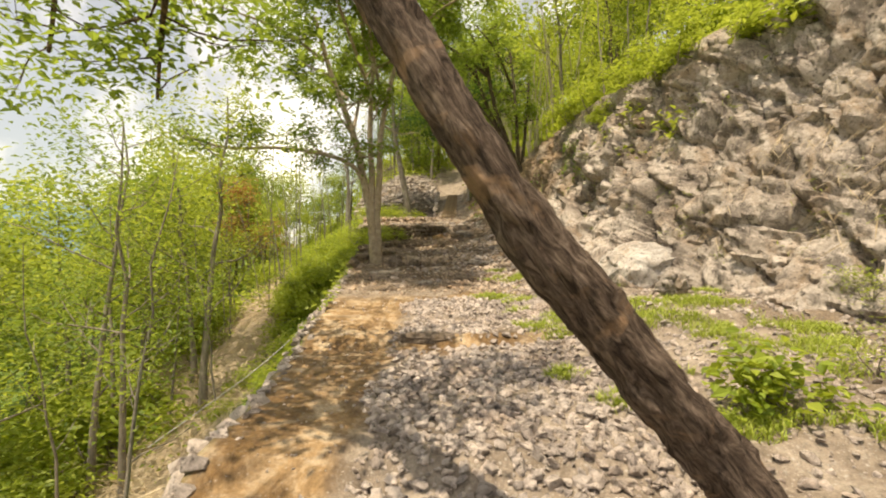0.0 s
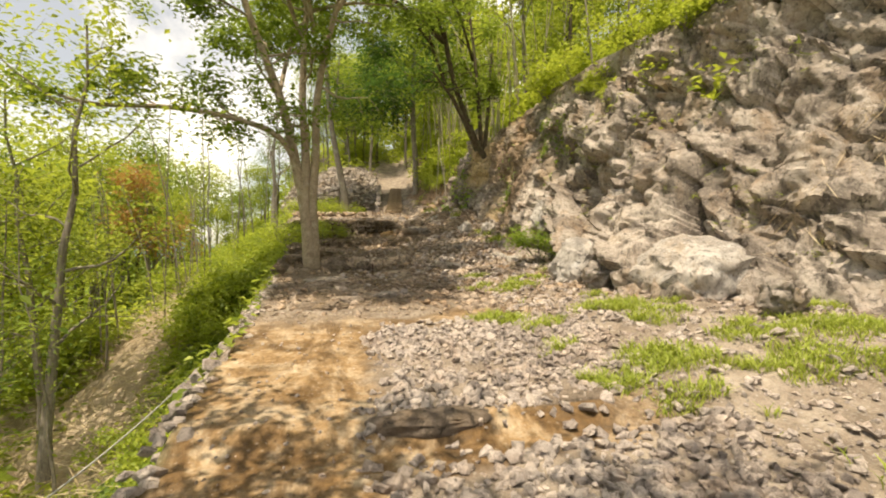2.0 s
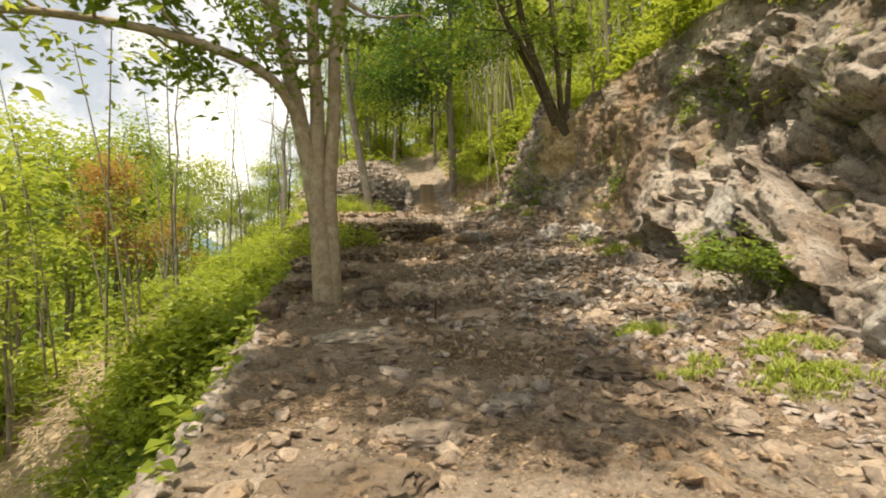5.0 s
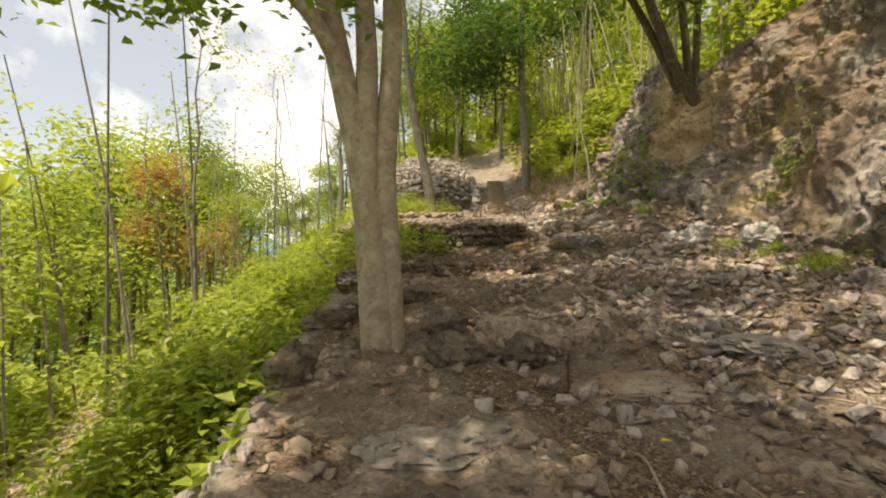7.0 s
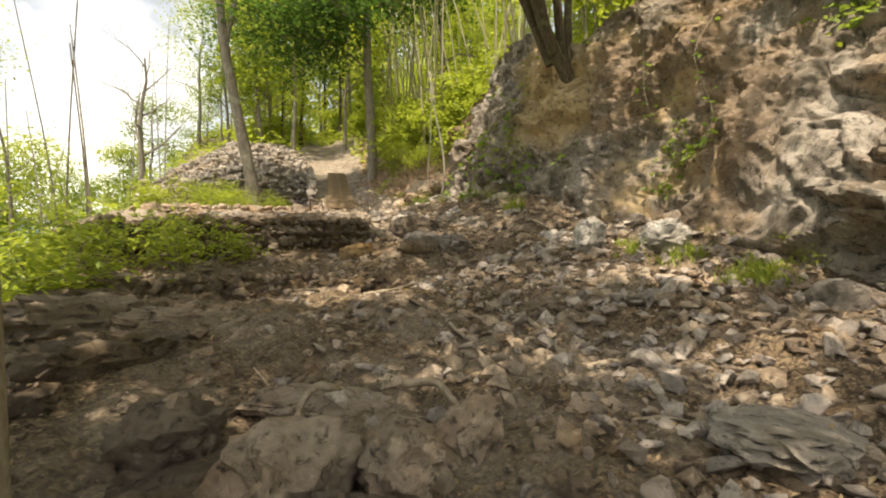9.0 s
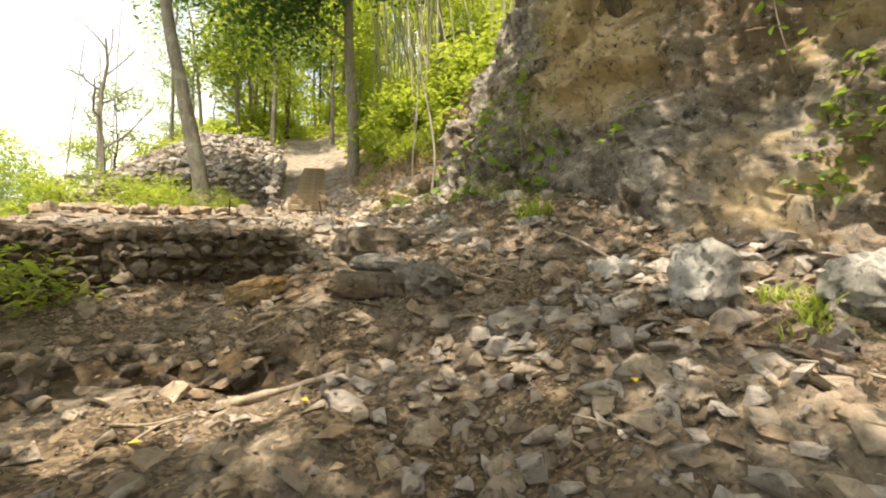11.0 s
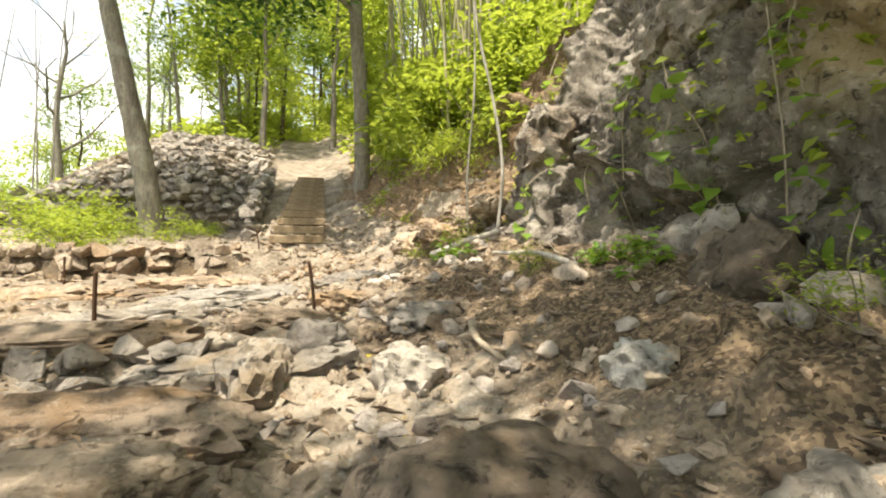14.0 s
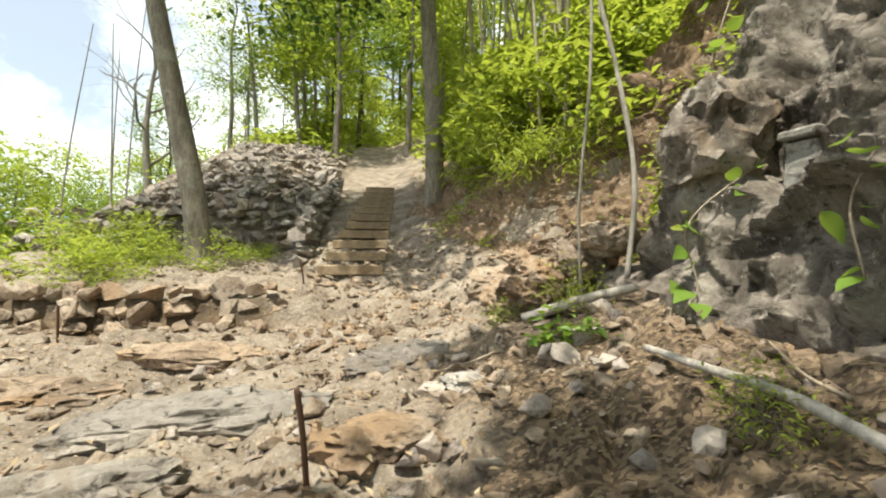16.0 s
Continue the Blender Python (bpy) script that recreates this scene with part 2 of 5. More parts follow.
LEAF = leaf_material("tree_leaf", (0.06, 0.115, 0.022), (0.125, 0.205, 0.035), (0.21, 0.295, 0.055), (0.42, 0.52, 0.07), 0.5)
LEAF_CANOPY = leaf_material("canopy_leaf", (0.07, 0.13, 0.022), (0.14, 0.225, 0.036), (0.23, 0.31, 0.055), (0.44, 0.54, 0.07), 0.5)
LEAF_DARK = leaf_material("dark_leaf", (0.025, 0.055, 0.018), (0.05, 0.105, 0.025), (0.09, 0.16, 0.035), (0.14, 0.27, 0.04))
LEAF_YELLOW = leaf_material("yellow_green_leaf", (0.12, 0.18, 0.025), (0.23, 0.31, 0.045), (0.36, 0.42, 0.07), (0.60, 0.66, 0.08), 0.5)
LEAF_GRASS = leaf_material("grass_blade", (0.15, 0.21, 0.03), (0.27, 0.34, 0.055), (0.38, 0.44, 0.10), (0.5, 0.56, 0.09), 0.4)
LEAF_ORANGE = leaf_material("rusty_leaf", (0.26, 0.13, 0.04), (0.40, 0.21, 0.07), (0.48, 0.30, 0.10), (0.55, 0.3, 0.08))
STRAW = leaf_material("straw_blade", (0.26, 0.19, 0.11), (0.46, 0.36, 0.24), (0.62, 0.52, 0.38), (0.6, 0.5, 0.3), 0.25)
DRYLEAF = leaf_material("fallen_leaf", (0.10, 0.06, 0.035), (0.20, 0.13, 0.075), (0.36, 0.27, 0.17), (0.4, 0.25, 0.1), 0.15)
RUST = Mat("rusted_iron", 0.85, 0.3).color((0.10, 0.055, 0.035)).m
CABLE = Mat("grey_cable", 0.6).color((0.35, 0.34, 0.32)).m
CEMENT = limestone("cement_block", (0.46, 0.44, 0.41), (0.40, 0.38, 0.35), (0.3, 0.28, 0.26), (0.36, 0.32, 0.27))
GROUND = ground_material()
# the air's haze over the far hills is put into this blue-grey colour
hill = Mat("haze_tinted_hill", 1.0, spec=0.0)
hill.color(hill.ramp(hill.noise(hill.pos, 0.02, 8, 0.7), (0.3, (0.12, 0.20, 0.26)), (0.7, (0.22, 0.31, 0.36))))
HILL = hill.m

# ---- geometry helpers ----
def rng_of(seed):
    return np.random.default_rng(seed)


def quick(name, verts, faces, material, smooth=False, label=""):
    """A mesh from arrays of vertices and of equal-sized faces (or a list of such arrays)."""
    me = bpy.data.meshes.new(name)
    groups = faces if isinstance(faces, list) else [faces]
    groups = [np.asarray(f, dtype=np.int32) for f in groups if len(f)]
    v = np.asarray(verts, dtype=np.float32)
    me.vertices.add(len(v))
    me.vertices.foreach_set("co", v.ravel())
    loops = np.concatenate([f.ravel() for f in groups])
    sizes = np.concatenate([np.full(len(f), f.shape[1], dtype=np.int32) for f in groups])
    me.loops.add(len(loops))
    me.loops.foreach_set("vertex_index", loops)
    me.polygons.add(len(sizes))
    me.polygons.foreach_set("loop_start", np.concatenate([[0], np.cumsum(sizes)[:-1]]).astype(np.int32))
    me.polygons.foreach_set("use_smooth", np.full(len(sizes), smooth))
    me.update(calc_edges=True)
    me.materials.append(material)
    return me


def child(name, mesh, parent, label=""):
    ob = new(name, mesh)
    ob.parent = parent
    if label:
        ob["label"] = label
    return ob


def lattice_hash(ix, iy, iz, k):
    n = (ix * 374761393 + iy * 668265263 + iz * 2147483647 + k * 1274126177) & 0xFFFFFFFF
    n = ((n ^ (n >> 13)) * 1274126177) & 0xFFFFFFFF
    n = ((n ^ (n >> 16)) * 2246822519) & 0xFFFFFFFF
    return ((n ^ (n >> 15)) & 0xFFFFFF) / float(0xFFFFFF)


def vnoise(p, k=0):
    """Value noise in -1..1 at an array of points."""
    i = np.floor(p).astype(np.int64)
    f = p - i
    f = f * f * (3 - 2 * f)
    out = 0
    for dx in (0, 1):
        for dy in (0, 1):
            for dz in (0, 1):
                w = (f[:, 0] if dx else 1 - f[:, 0]) * (f[:, 1] if dy else 1 - f[:, 1]) * (f[:, 2] if dz else 1 - f[:, 2])
                out = out + w * lattice_hash(i[:, 0] + dx, i[:, 1] + dy, i[:, 2] + dz, k)
    return out * 2 - 1


def fbm(p, octaves=4, k=0, gain=0.5):
    out, amp, q = 0, 1.0, np.asarray(p, dtype=float)
    for o in range(octaves):
        out = out + amp * vnoise(q, k + o)
        amp, q = amp * gain, q * 2.03 + 7.7
    return out


def plates(p, k=0, tilt=0.8):
    """Broken-rock noise: each cell is a flat plate with a height and a tilt of its own."""
    i = np.floor(p).astype(np.int64)
    best = np.full(len(p), 1e9)
    val = np.zeros(len(p))
    for dx in (-1, 0, 1):
        for dy in (-1, 0, 1):
            for dz in (-1, 0, 1):
                c = i + np.array((dx, dy, dz))
                h = [lattice_hash(c[:, 0], c[:, 1], c[:, 2], k + n) for n in range(7)]
                d = p - (c + np.stack(h[:3], 1))
                r = (d * d).sum(1)
                v = h[3] * 2 - 1 + tilt * ((h[4] - 0.5) * d[:, 0] + (h[5] - 0.5) * d[:, 1] + (h[6] - 0.5) * d[:, 2]) * 2
                near = r < best
                best = np.where(near, r, best)
                val = np.where(near, v, val)
    return val


def seams(p, k=0, width=0.1):
    """One along the borders of the cells of plates(), nought inside them."""
    i = np.floor(p).astype(np.int64)
    d1, d2 = np.full(len(p), 1e9), np.full(len(p), 1e9)
    for dx in (-1, 0, 1):
        for dy in (-1, 0, 1):
            for dz in (-1, 0, 1):
                c = i + np.array((dx, dy, dz))
                h = np.stack([lattice_hash(c[:, 0], c[:, 1], c[:, 2], k + n) for n in range(3)], 1)
                r = np.linalg.norm(p - c - h, axis=1)
                d2 = np.minimum(d2, np.maximum(d1, r))
                d1 = np.minimum(d1, r)
    return np.clip(1 - (d2 - d1) / width, 0, 1)


def smooth(a, b, x):
    t = np.clip((np.asarray(x, dtype=float) - a) / (b - a), 0, 1)
    return t * t * (3 - 2 * t)


# ---- the lie of the land ----
def knots(y, *pairs):
    return np.interp(y, [p[0] for p in pairs], [p[1] for p in pairs])


def edge_left(y):
    return knots(y, (-5, -1.7), (4, -1.75), (6.5, -2.0), (10.4, -2.4), (14.5, -2.95), (18, -3.3), (22, -4.0), (27, -4.6), (32, -6.0), (40, -7.0))


def cliff_foot(y):
    return knots(y, (-20, 9.0), (0, 7.5), (5, 6.6), (9, 4.5), (11, 3.6), (13, 3.35), (18, 3.35), (20, 3.1), (21.3, 2.75), (22.5, 2.45),
                 (24.6, 2.45), (25.4, 2.9), (27, 2.4), (29, 1.55), (32, 1.3), (40, 2.5), (60, 5))


def cliff_width(y):
    return knots(y, (-20, 5.0), (5, 3.6), (9, 3.0), (12, 1.8), (18, 1.4), (20.6, 0.6), (24, 1.2), (25.5, 1.2), (28, 1.2), (31, 1.2), (40, 3), (60, 4))


def cliff_height(y):
    return knots(y, (-20, 5.0), (5, 6.0), (9, 5.6), (12, 4.7), (15, 4.5), (18, 3.9), (19.3, 3.2), (20.6, 2.4), (22, 3.0), (24.6, 3.0), (26, 2.6), (28, 1.6), (31, 1.2), (40, 1.5), (60, 1))


def ground_z(x, y):
    x, y = np.asarray(x, dtype=float), np.asarray(y, dtype=float)
    right = knots(y, (-60, -3), (-5, -0.45), (3.0, -0.16), (3.25, -0.04), (6.5, 0.05), (6.72, 0.17), (8, 0.28), (10, 0.44), (12, 0.58), (14, 0.74), (16, 0.98), (17.3, 1.18),
                  (18.5, 1.42), (19.4, 1.58), (20.1, 1.86), (20.6, 2.02), (21, 2.14), (22.2, 2.46), (23, 2.58), (24.2, 2.74), (26.6, 2.9), (27.8, 3.2), (33.7, 5.25), (37, 6.4), (41, 8), (60, 13), (120, 24))
    left = knots(y, (-60, -3), (-5, -0.45), (3.0, -0.16), (3.25, -0.04), (6.5, 0.02), (6.72, 0.14), (8, 0.25), (10, 0.40), (12, 0.54), (14, 0.7), (16, 0.9), (17.3, 1.15), (18.5, 1.38),
                 (19.45, 1.42), (19.6, 1.58), (21.08, 1.92), (21.24, 2.42), (22.4, 2.48), (22.55, 2.6), (24.5, 2.72), (26.75, 2.78), (26.9, 3.06), (28, 3.22), (30.8, 3.6),
                 (31.1, 3.7), (31.4, 4.7), (36.5, 6.8), (41, 8), (60, 13), (120, 24))
    pile = smooth(31.0, 31.5, y) * smooth(48, 38, y) * (np.clip(-3.6 - x, 0, 4) * 0.55 + np.clip(x + 1.6, 0, 2) * 0.35)
    left = np.maximum(left - pile, np.minimum(left, 3.6))
    w = smooth(0.35, -0.2, x) * smooth(28, 27, y) + smooth(-0.25, -0.6, x) * smooth(27, 28, y)
    z = left * w + right * (1 - w)
    cross = knots(y, (0, 0.10), (13, 0.10), (17, 0.28), (21, 0.36), (24, 0.30), (27, 0.30), (29, 0.55), (34, 0.4))
    start = knots(y, (0, 1.4), (15, 1.2), (20, 0.7), (27, 1.2), (29, 1.0))
    foot = cliff_foot(y)
    z = z + cross * np.clip(np.minimum(x, foot) - start, 0, 3)
    # behind the cliff sheet the slope runs on, one step back
    back = knots(y, (3, 1.3), (17, 1.2), (19, 1.3), (25.6, 1.3), (27, 0.3))
    s = (x - foot - back) / cliff_width(y)
    up = np.clip(s, 0, 1) * cliff_height(y) + np.clip(x - foot - back - cliff_width(y), 0, 30) * 0.62 + np.clip(x - foot - 32, 0, 60) * 0.25
    z = z + np.clip(up, 0, None)
    # the slope that falls away beyond the retaining edge
    e = edge_left(y)
    yy = np.clip(y, -2, 60)
    below = 0.58 * (np.maximum(x, -30) + 4) + 0.33 * (np.minimum(yy, 17) - 17) + 0.24 * np.clip(yy - 17, 0, 40)
    below = below + 0.25 * np.clip(np.maximum(x, -70) + 30, -40, 0) + 0.5 * fbm(np.stack([x * 0.3, y * 0.3, x * 0], -1).reshape(-1, 3), 3, 5).reshape(x.shape) * smooth(0, -3, x - e)
    below = np.minimum(below, z - 0.05)
    t = smooth(0.0, -0.35, x - e)
    return z * (1 - t) + below * t


def axis(fine_a, fine_b, step, far):
    mid = np.arange(fine_a, fine_b + 1e-6, step)
    out = [step]
    while sum(out) < far:
        out.append(out[-1] * 1.16)
    c = np.cumsum(out)
    return np.concatenate([fine_a - c[::-1], mid, fine_b + c])


def tan_mask(x, y, p):
    e = edge_left(y)
    tan = smooth(-0.05, 0.05, x - e) * smooth(-0.55, -0.85, x + 0.16 * fbm(p * 2, 3, 21)) * smooth(10.6, 9.2, y)
    tan = np.maximum(tan, 0.85 * smooth(0.5, 0.15, np.abs(y - 9.7 - 0.25 * x + 0.3 * fbm(p * 1.3, 3, 31))) * smooth(2.6, 1.2, x) * smooth(0, 0.1, x - e))
    return np.maximum(tan, smooth(0.42, 0.25, np.abs(y - 6.5 - 0.12 * x + 0.12 * fbm(p * 2, 2, 8))) * smooth(2.0, 0.8, x) * smooth(0, 0.1, x - e))


def surface_z(x, y):
    """The ground with its small relief."""
    x, y = np.atleast_1d(np.asarray(x, dtype=float)), np.atleast_1d(np.asarray(y, dtype=float))
    z = ground_z(x, y)
    near = smooth(9, 4, np.abs(x)) * smooth(-4, 0, y) * smooth(44, 34, y)
    p = np.stack([x, y, z], 1)
    rough = fbm(p * 1.4, 5, 11) * 0.035 + plates(p * np.array((3.1, 4.2, 3)), 3) * 0.018 + plates(p * np.array((7, 8, 7)), 9) * 0.012
    rough = rough * (1 + 0.8 * smooth(13, 16, y)) * (1 - 0.75 * tan_mask(x, y, p))
    return z + rough * near + 0.25 * fbm(p * 0.25, 3, 2) * (1 - near) * smooth(5, 9, np.abs(x))


def build_ground():
    xs, ys = axis(-4.6, 4.2, 0.07, 3000), axis(0.5, 33.0, 0.07, 3000)
    X, Y = np.meshgrid(xs, ys)
    x, y = X.ravel(), Y.ravel()
    z = surface_z(x, y)
    p = np.stack([x, y, ground_z(x, y)], 1)
    e, foot = edge_left(y), cliff_foot(y)
    tan = tan_mask(x, y, p)
    nx = len(xs)
    idx = np.arange(len(x)).reshape(X.shape)
    f = np.stack([idx[:-1, :-1], idx[:-1, 1:], idx[1:, 1:], idx[1:, :-1]], -1).reshape(-1, 4)
    me = quick("ground", np.stack([x, y, z], 1), f, GROUND, True)
    straw = smooth(-1.6, -2.8, x - e + 0.6 * fbm(p * 0.6, 3, 41)) * smooth(-16, -12, x) * smooth(28, 24, y)
    green = np.maximum(smooth(0.1, -0.2, x - e) * (1 - straw), smooth(0.4, 1.4, x - foot - cliff_width(y)))
    litter = smooth(19, 20.5, y) * smooth(26, 24, y) * smooth(0.8, 1.5, x + 0.6 * fbm(p * 1.1, 3, 51)) * (1 - green) * 0.9
    # leaf mould under the trees, also darkening the soil for their shade
    shade_mould = smooth(10.3, 12.0, y + 0.8 * fbm(p * 0.9, 3, 57)) * smooth(21.4, 20.6, y) * smooth(0, 0.2, x - e) * (1 - green)
    litter = np.maximum(litter, shade_mould * (0.5 + 0.4 * smooth(-0.2, 0.3, fbm(p * 1.6, 3, 58))))
    litter = np.maximum(litter, 0.55 * smooth(3.6, 4.6, x + 0.5 * fbm(p * 0.8, 3, 59)) * smooth(9.5, 8.5, y) * (1 - green))
    # wet earth on the riser faces, with their shade darkened into the same mask
    damp_shade = smooth(0.34, 0.12, np.abs(y - 21.12)) * smooth(0.35, 0.0, x) * smooth(0, 0.2, x - e)
    damp_shade = np.maximum(damp_shade, smooth(0.2, 0.08, np.abs(y - 19.5)) * smooth(0.5, 0.0, x) * smooth(0, 0.2, x - e) * 0.8)
    damp_shade = np.maximum(damp_shade, smooth(0.2, 0.08, np.abs(y - 26.8)) * smooth(-0.3, -0.6, x) * smooth(0, 0.2, x - e) * 0.8)
    for name, val in (("tan", tan), ("straw", straw), ("green", green), ("litter", litter), ("damp_shade", damp_shade)):
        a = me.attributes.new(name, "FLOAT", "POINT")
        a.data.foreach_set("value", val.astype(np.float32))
    ob = new("ground", me)
    tagged(ob, "stony trail of pale rubble and ochre earth on a wooded slope", "ground", kind="structure")
    return ob


def build_cliff():
    """A sheet of broken rock from the foot of the bank to its brow."""
    ys = np.concatenate([np.arange(-14, 4, 0.14), np.arange(4, 17, 0.042), np.arange(17, 27, 0.028), np.arange(27, 42, 0.1)])
    vs = np.linspace(-0.12, 1.12, 150)
    V, Y = np.meshgrid(vs, ys)
    v, y = V.ravel(), Y.ravel()
    foot, wid, hei = cliff_foot(y), cliff_width(y), cliff_height(y)
    base = ground_z(foot - 0.05, y)
    # steeper low down, leaning back towards the brow; an overhang where the trail climbs past it
    bow = 0.16 * np.sin(np.clip(v, 0, 1) * math.pi)
    x = foot + wid * (v + bow * 0.6)
    # the hollow under the overhang
    hollow = smooth(21.5, 22.1, y) * smooth(24.3, 23.4, y)
    x = x + hollow * (0.50 * smooth(0.24, 0.12, v + 0.05 * np.sin(3.7 * y)) - 0.16 * np.exp(-((v - 0.36) / 0.12) ** 2))
    z = base + hei * v
    p = np.stack([x, y, z], 1)
    n = np.stack([-hei, 0 * y, wid], 1)
    n = n / np.linalg.norm(n, axis=1)[:, None]
    c, s = math.cos(radians(38)), math.sin(radians(38))
    q = np.stack([p[:, 0], c * p[:, 1] + s * p[:, 2], -s * p[:, 1] + c * p[:, 2]], 1)
    warp = np.stack([fbm(q * 0.9, 3, 61), fbm(q * 0.9, 3, 71), fbm(q * 0.9, 3, 81)], 1) * 0.35
    qa = q + warp
    strata = 0.36 * plates(qa * np.array((0.6, 0.55, 1.1)), 13) + 0.15 * plates(qa * np.array((1.5, 1.3, 2.7)), 23) + 0.05 * plates(qa * np.array((4.0, 3.2, 7)), 33)
    strata = strata + 0.018 * plates(qa * 11, 43) + 0.13 * fbm(p * 0.7, 6, 91, 0.58)
    strata = strata - 0.16 * seams(qa * np.array((0.6, 0.55, 1.1)), 13, 0.10) - 0.07 * seams(qa * np.array((1.5, 1.3, 2.7)), 23, 0.10)
    pw = p + 0.3 * np.stack([fbm(p * 1.1, 3, 62), fbm(p * 1.1, 3, 72), fbm(p * 1.1, 3, 82)], 1)
    massive = 0.17 * plates(pw * np.array((0.8, 0.9, 1.0)), 53, 1.4) + 0.16 * fbm(p * 1.3, 6, 94, 0.55) + 0.05 * plates(pw * 3.1, 63, 1.4) + 0.022 * plates(pw * 8, 73, 1.2)
    massive = massive - 0.09 * seams(pw * np.array((0.8, 0.9, 1.0)), 53, 0.07) - 0.03 * seams(pw * 3.1, 63, 0.1) - 0.05 * smooth(0.25, 0.5, fbm(p * 4.5, 3, 97))
    near_part = smooth(16.0, 18.5, y)
    bank = smooth(21.0, 20.0, y)
    massive = massive * (1 - 0.55 * bank) + bank * 0.26 * fbm(p * np.array((1.2, 1.2, 0.9)), 6, 95, 0.6)
    d = strata * (1 - near_part) + massive * near_part
    d = d * smooth(1.13, 0.95, v) * knots(y, (-14, 0.8), (18, 1.0), (27, 0.9), (30, 0.6), (42, 0.4))
    soft = d.reshape(V.shape)
    for _ in range(2):
        for ax in (0, 1):
            soft = (soft + 0.7 * (np.roll(soft, 1, ax) + np.roll(soft, -1, ax)) + 0.3 * (np.roll(soft, 2, ax) + np.roll(soft, -2, ax))) / 3.0
    d = d * (1 - near_part) + near_part * (soft.ravel() + 0.075 * np.abs(fbm(p * 2.2, 5, 96, 0.6)) - 0.05 + 0.028 * plates(pw * 4.5, 83, 1.6) + 0.03 * fbm(p * 7, 4, 98, 0.65))
    slab = smooth(0.16, 0.0, v) * smooth(8, 10, y) * smooth(17, 14, y)
    p = p + n * (d[:, None]) - np.stack([slab * 0.35, 0 * y, 0 * y], 1)
    idx = np.arange(len(y)).reshape(V.shape)
    f = np.stack([idx[:-1, :-1], idx[1:, :-1], idx[1:, 1:], idx[:-1, 1:]], -1).reshape(-1, 4)
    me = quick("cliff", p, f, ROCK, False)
    me.polygons.foreach_set("use_smooth", (y[f[:, 0]] > 17.2))
    me.set_sharp_from_angle(angle=radians(40))
    earth = smooth(25.0, 25.8, y + 0.5 * fbm(p * 1.2, 3, 17)) * 0.9
    earth = np.maximum(earth, smooth(16.5, 18.0, y) * smooth(21.6, 20.6, y) * smooth(-0.45, 0.15, fbm(p * 0.8, 4, 19)) * 0.8)
    ochre = smooth(19.9, 20.4, y) * smooth(22.2, 21.7, y) * smooth(0.2, 0.35, v + 0.12 * fbm(p * 1.3, 3, 37)) * 0.95
    ochre = np.maximum(ochre, smooth(17.5, 18.5, y) * smooth(20.5, 20, y) * smooth(0.1, 0.4, fbm(p * 1.5, 3, 29)) * 0.7)
    # darker mottled rock along the near stretch and low under the ochre
    dark_mottle = np.maximum(smooth(21.4, 22.4, y) * smooth(26, 25.2, y) * 0.9, smooth(19.8, 20.6, y) * smooth(22.6, 22, y) * smooth(0.45, 0.3, v) * 0.8)
    dark_mottle = np.maximum(dark_mottle, 0.7 * smooth(16.5, 18, y) * smooth(21, 20.4, y) * smooth(0.0, 0.4, fbm(p * 0.9, 4, 27)))
    for name, val in (("earth", earth), ("ochre", ochre), ("dark_mottle", dark_mottle)):
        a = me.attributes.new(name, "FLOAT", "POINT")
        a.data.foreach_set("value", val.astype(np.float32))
    ob = new("cliff", me)
    tagged(ob, "jagged grey-brown limestone bank beside the trail", "cliff", kind="structure")
    return ob


# ---- plants ----
def tube(pts, radii, sides, phase=0.0, wob=None):
    """Rings of vertices round a line; returns vertices and quads."""
    pts, radii = np.asarray(pts, float), np.asarray(radii, float)
    t = np.gradient(pts, axis=0)
    t = t / (np.linalg.norm(t, axis=1)[:, None] + 1e-9)
    ref = np.array((0.12, 1.0, 0.05)) if abs(t[0, 2]) > 0.6 else np.array((0, 0, 1.0))
    u = np.cross(t, ref)
    u = u / (np.linalg.norm(u, axis=1)[:, None] + 1e-9)
    w = np.cross(t, u)
    a = np.linspace(0, 2 * math.pi, sides, endpoint=False) + phase
    r = radii[:, None] * (1 if wob is None else wob)
    v = pts[:, None, :] + (r * np.cos(a))[..., None] * u[:, None, :] + (r * np.sin(a))[..., None] * w[:, None, :]
    n = len(pts)
    idx = np.arange(n * sides).reshape(n, sides)
    nxt = np.roll(idx, -1, axis=1)
    f = np.stack([idx[:-1], nxt[:-1], nxt[1:], idx[1:]], -1).reshape(-1, 4)
    return v.reshape(-1, 3), f


def merged(list_vf):
    vs, fs, o = [], [], 0
    for v, f in list_vf:
        vs.append(v)
        fs.append(f + o)
        o += len(v)
    return np.concatenate(vs), np.concatenate(fs)


def smooth_line(pts, n):
    """Points along a Catmull-Rom curve through pts."""
    p = np.asarray(pts, float)
    p = np.vstack([2 * p[0] - p[1], p, 2 * p[-1] - p[-2]])
    out = []
    for t in np.linspace(0, len(p) - 3 - 1e-6, n):
        i = int(t)
        f = t - i
        a, b, c, d = p[i:i + 4]
        out.append(0.5 * (2 * b + (c - a) * f + (2 * a - 5 * b + 4 * c - d) * f * f + (3 * b - a - 3 * c + d) * f ** 3))
    return np.array(out)


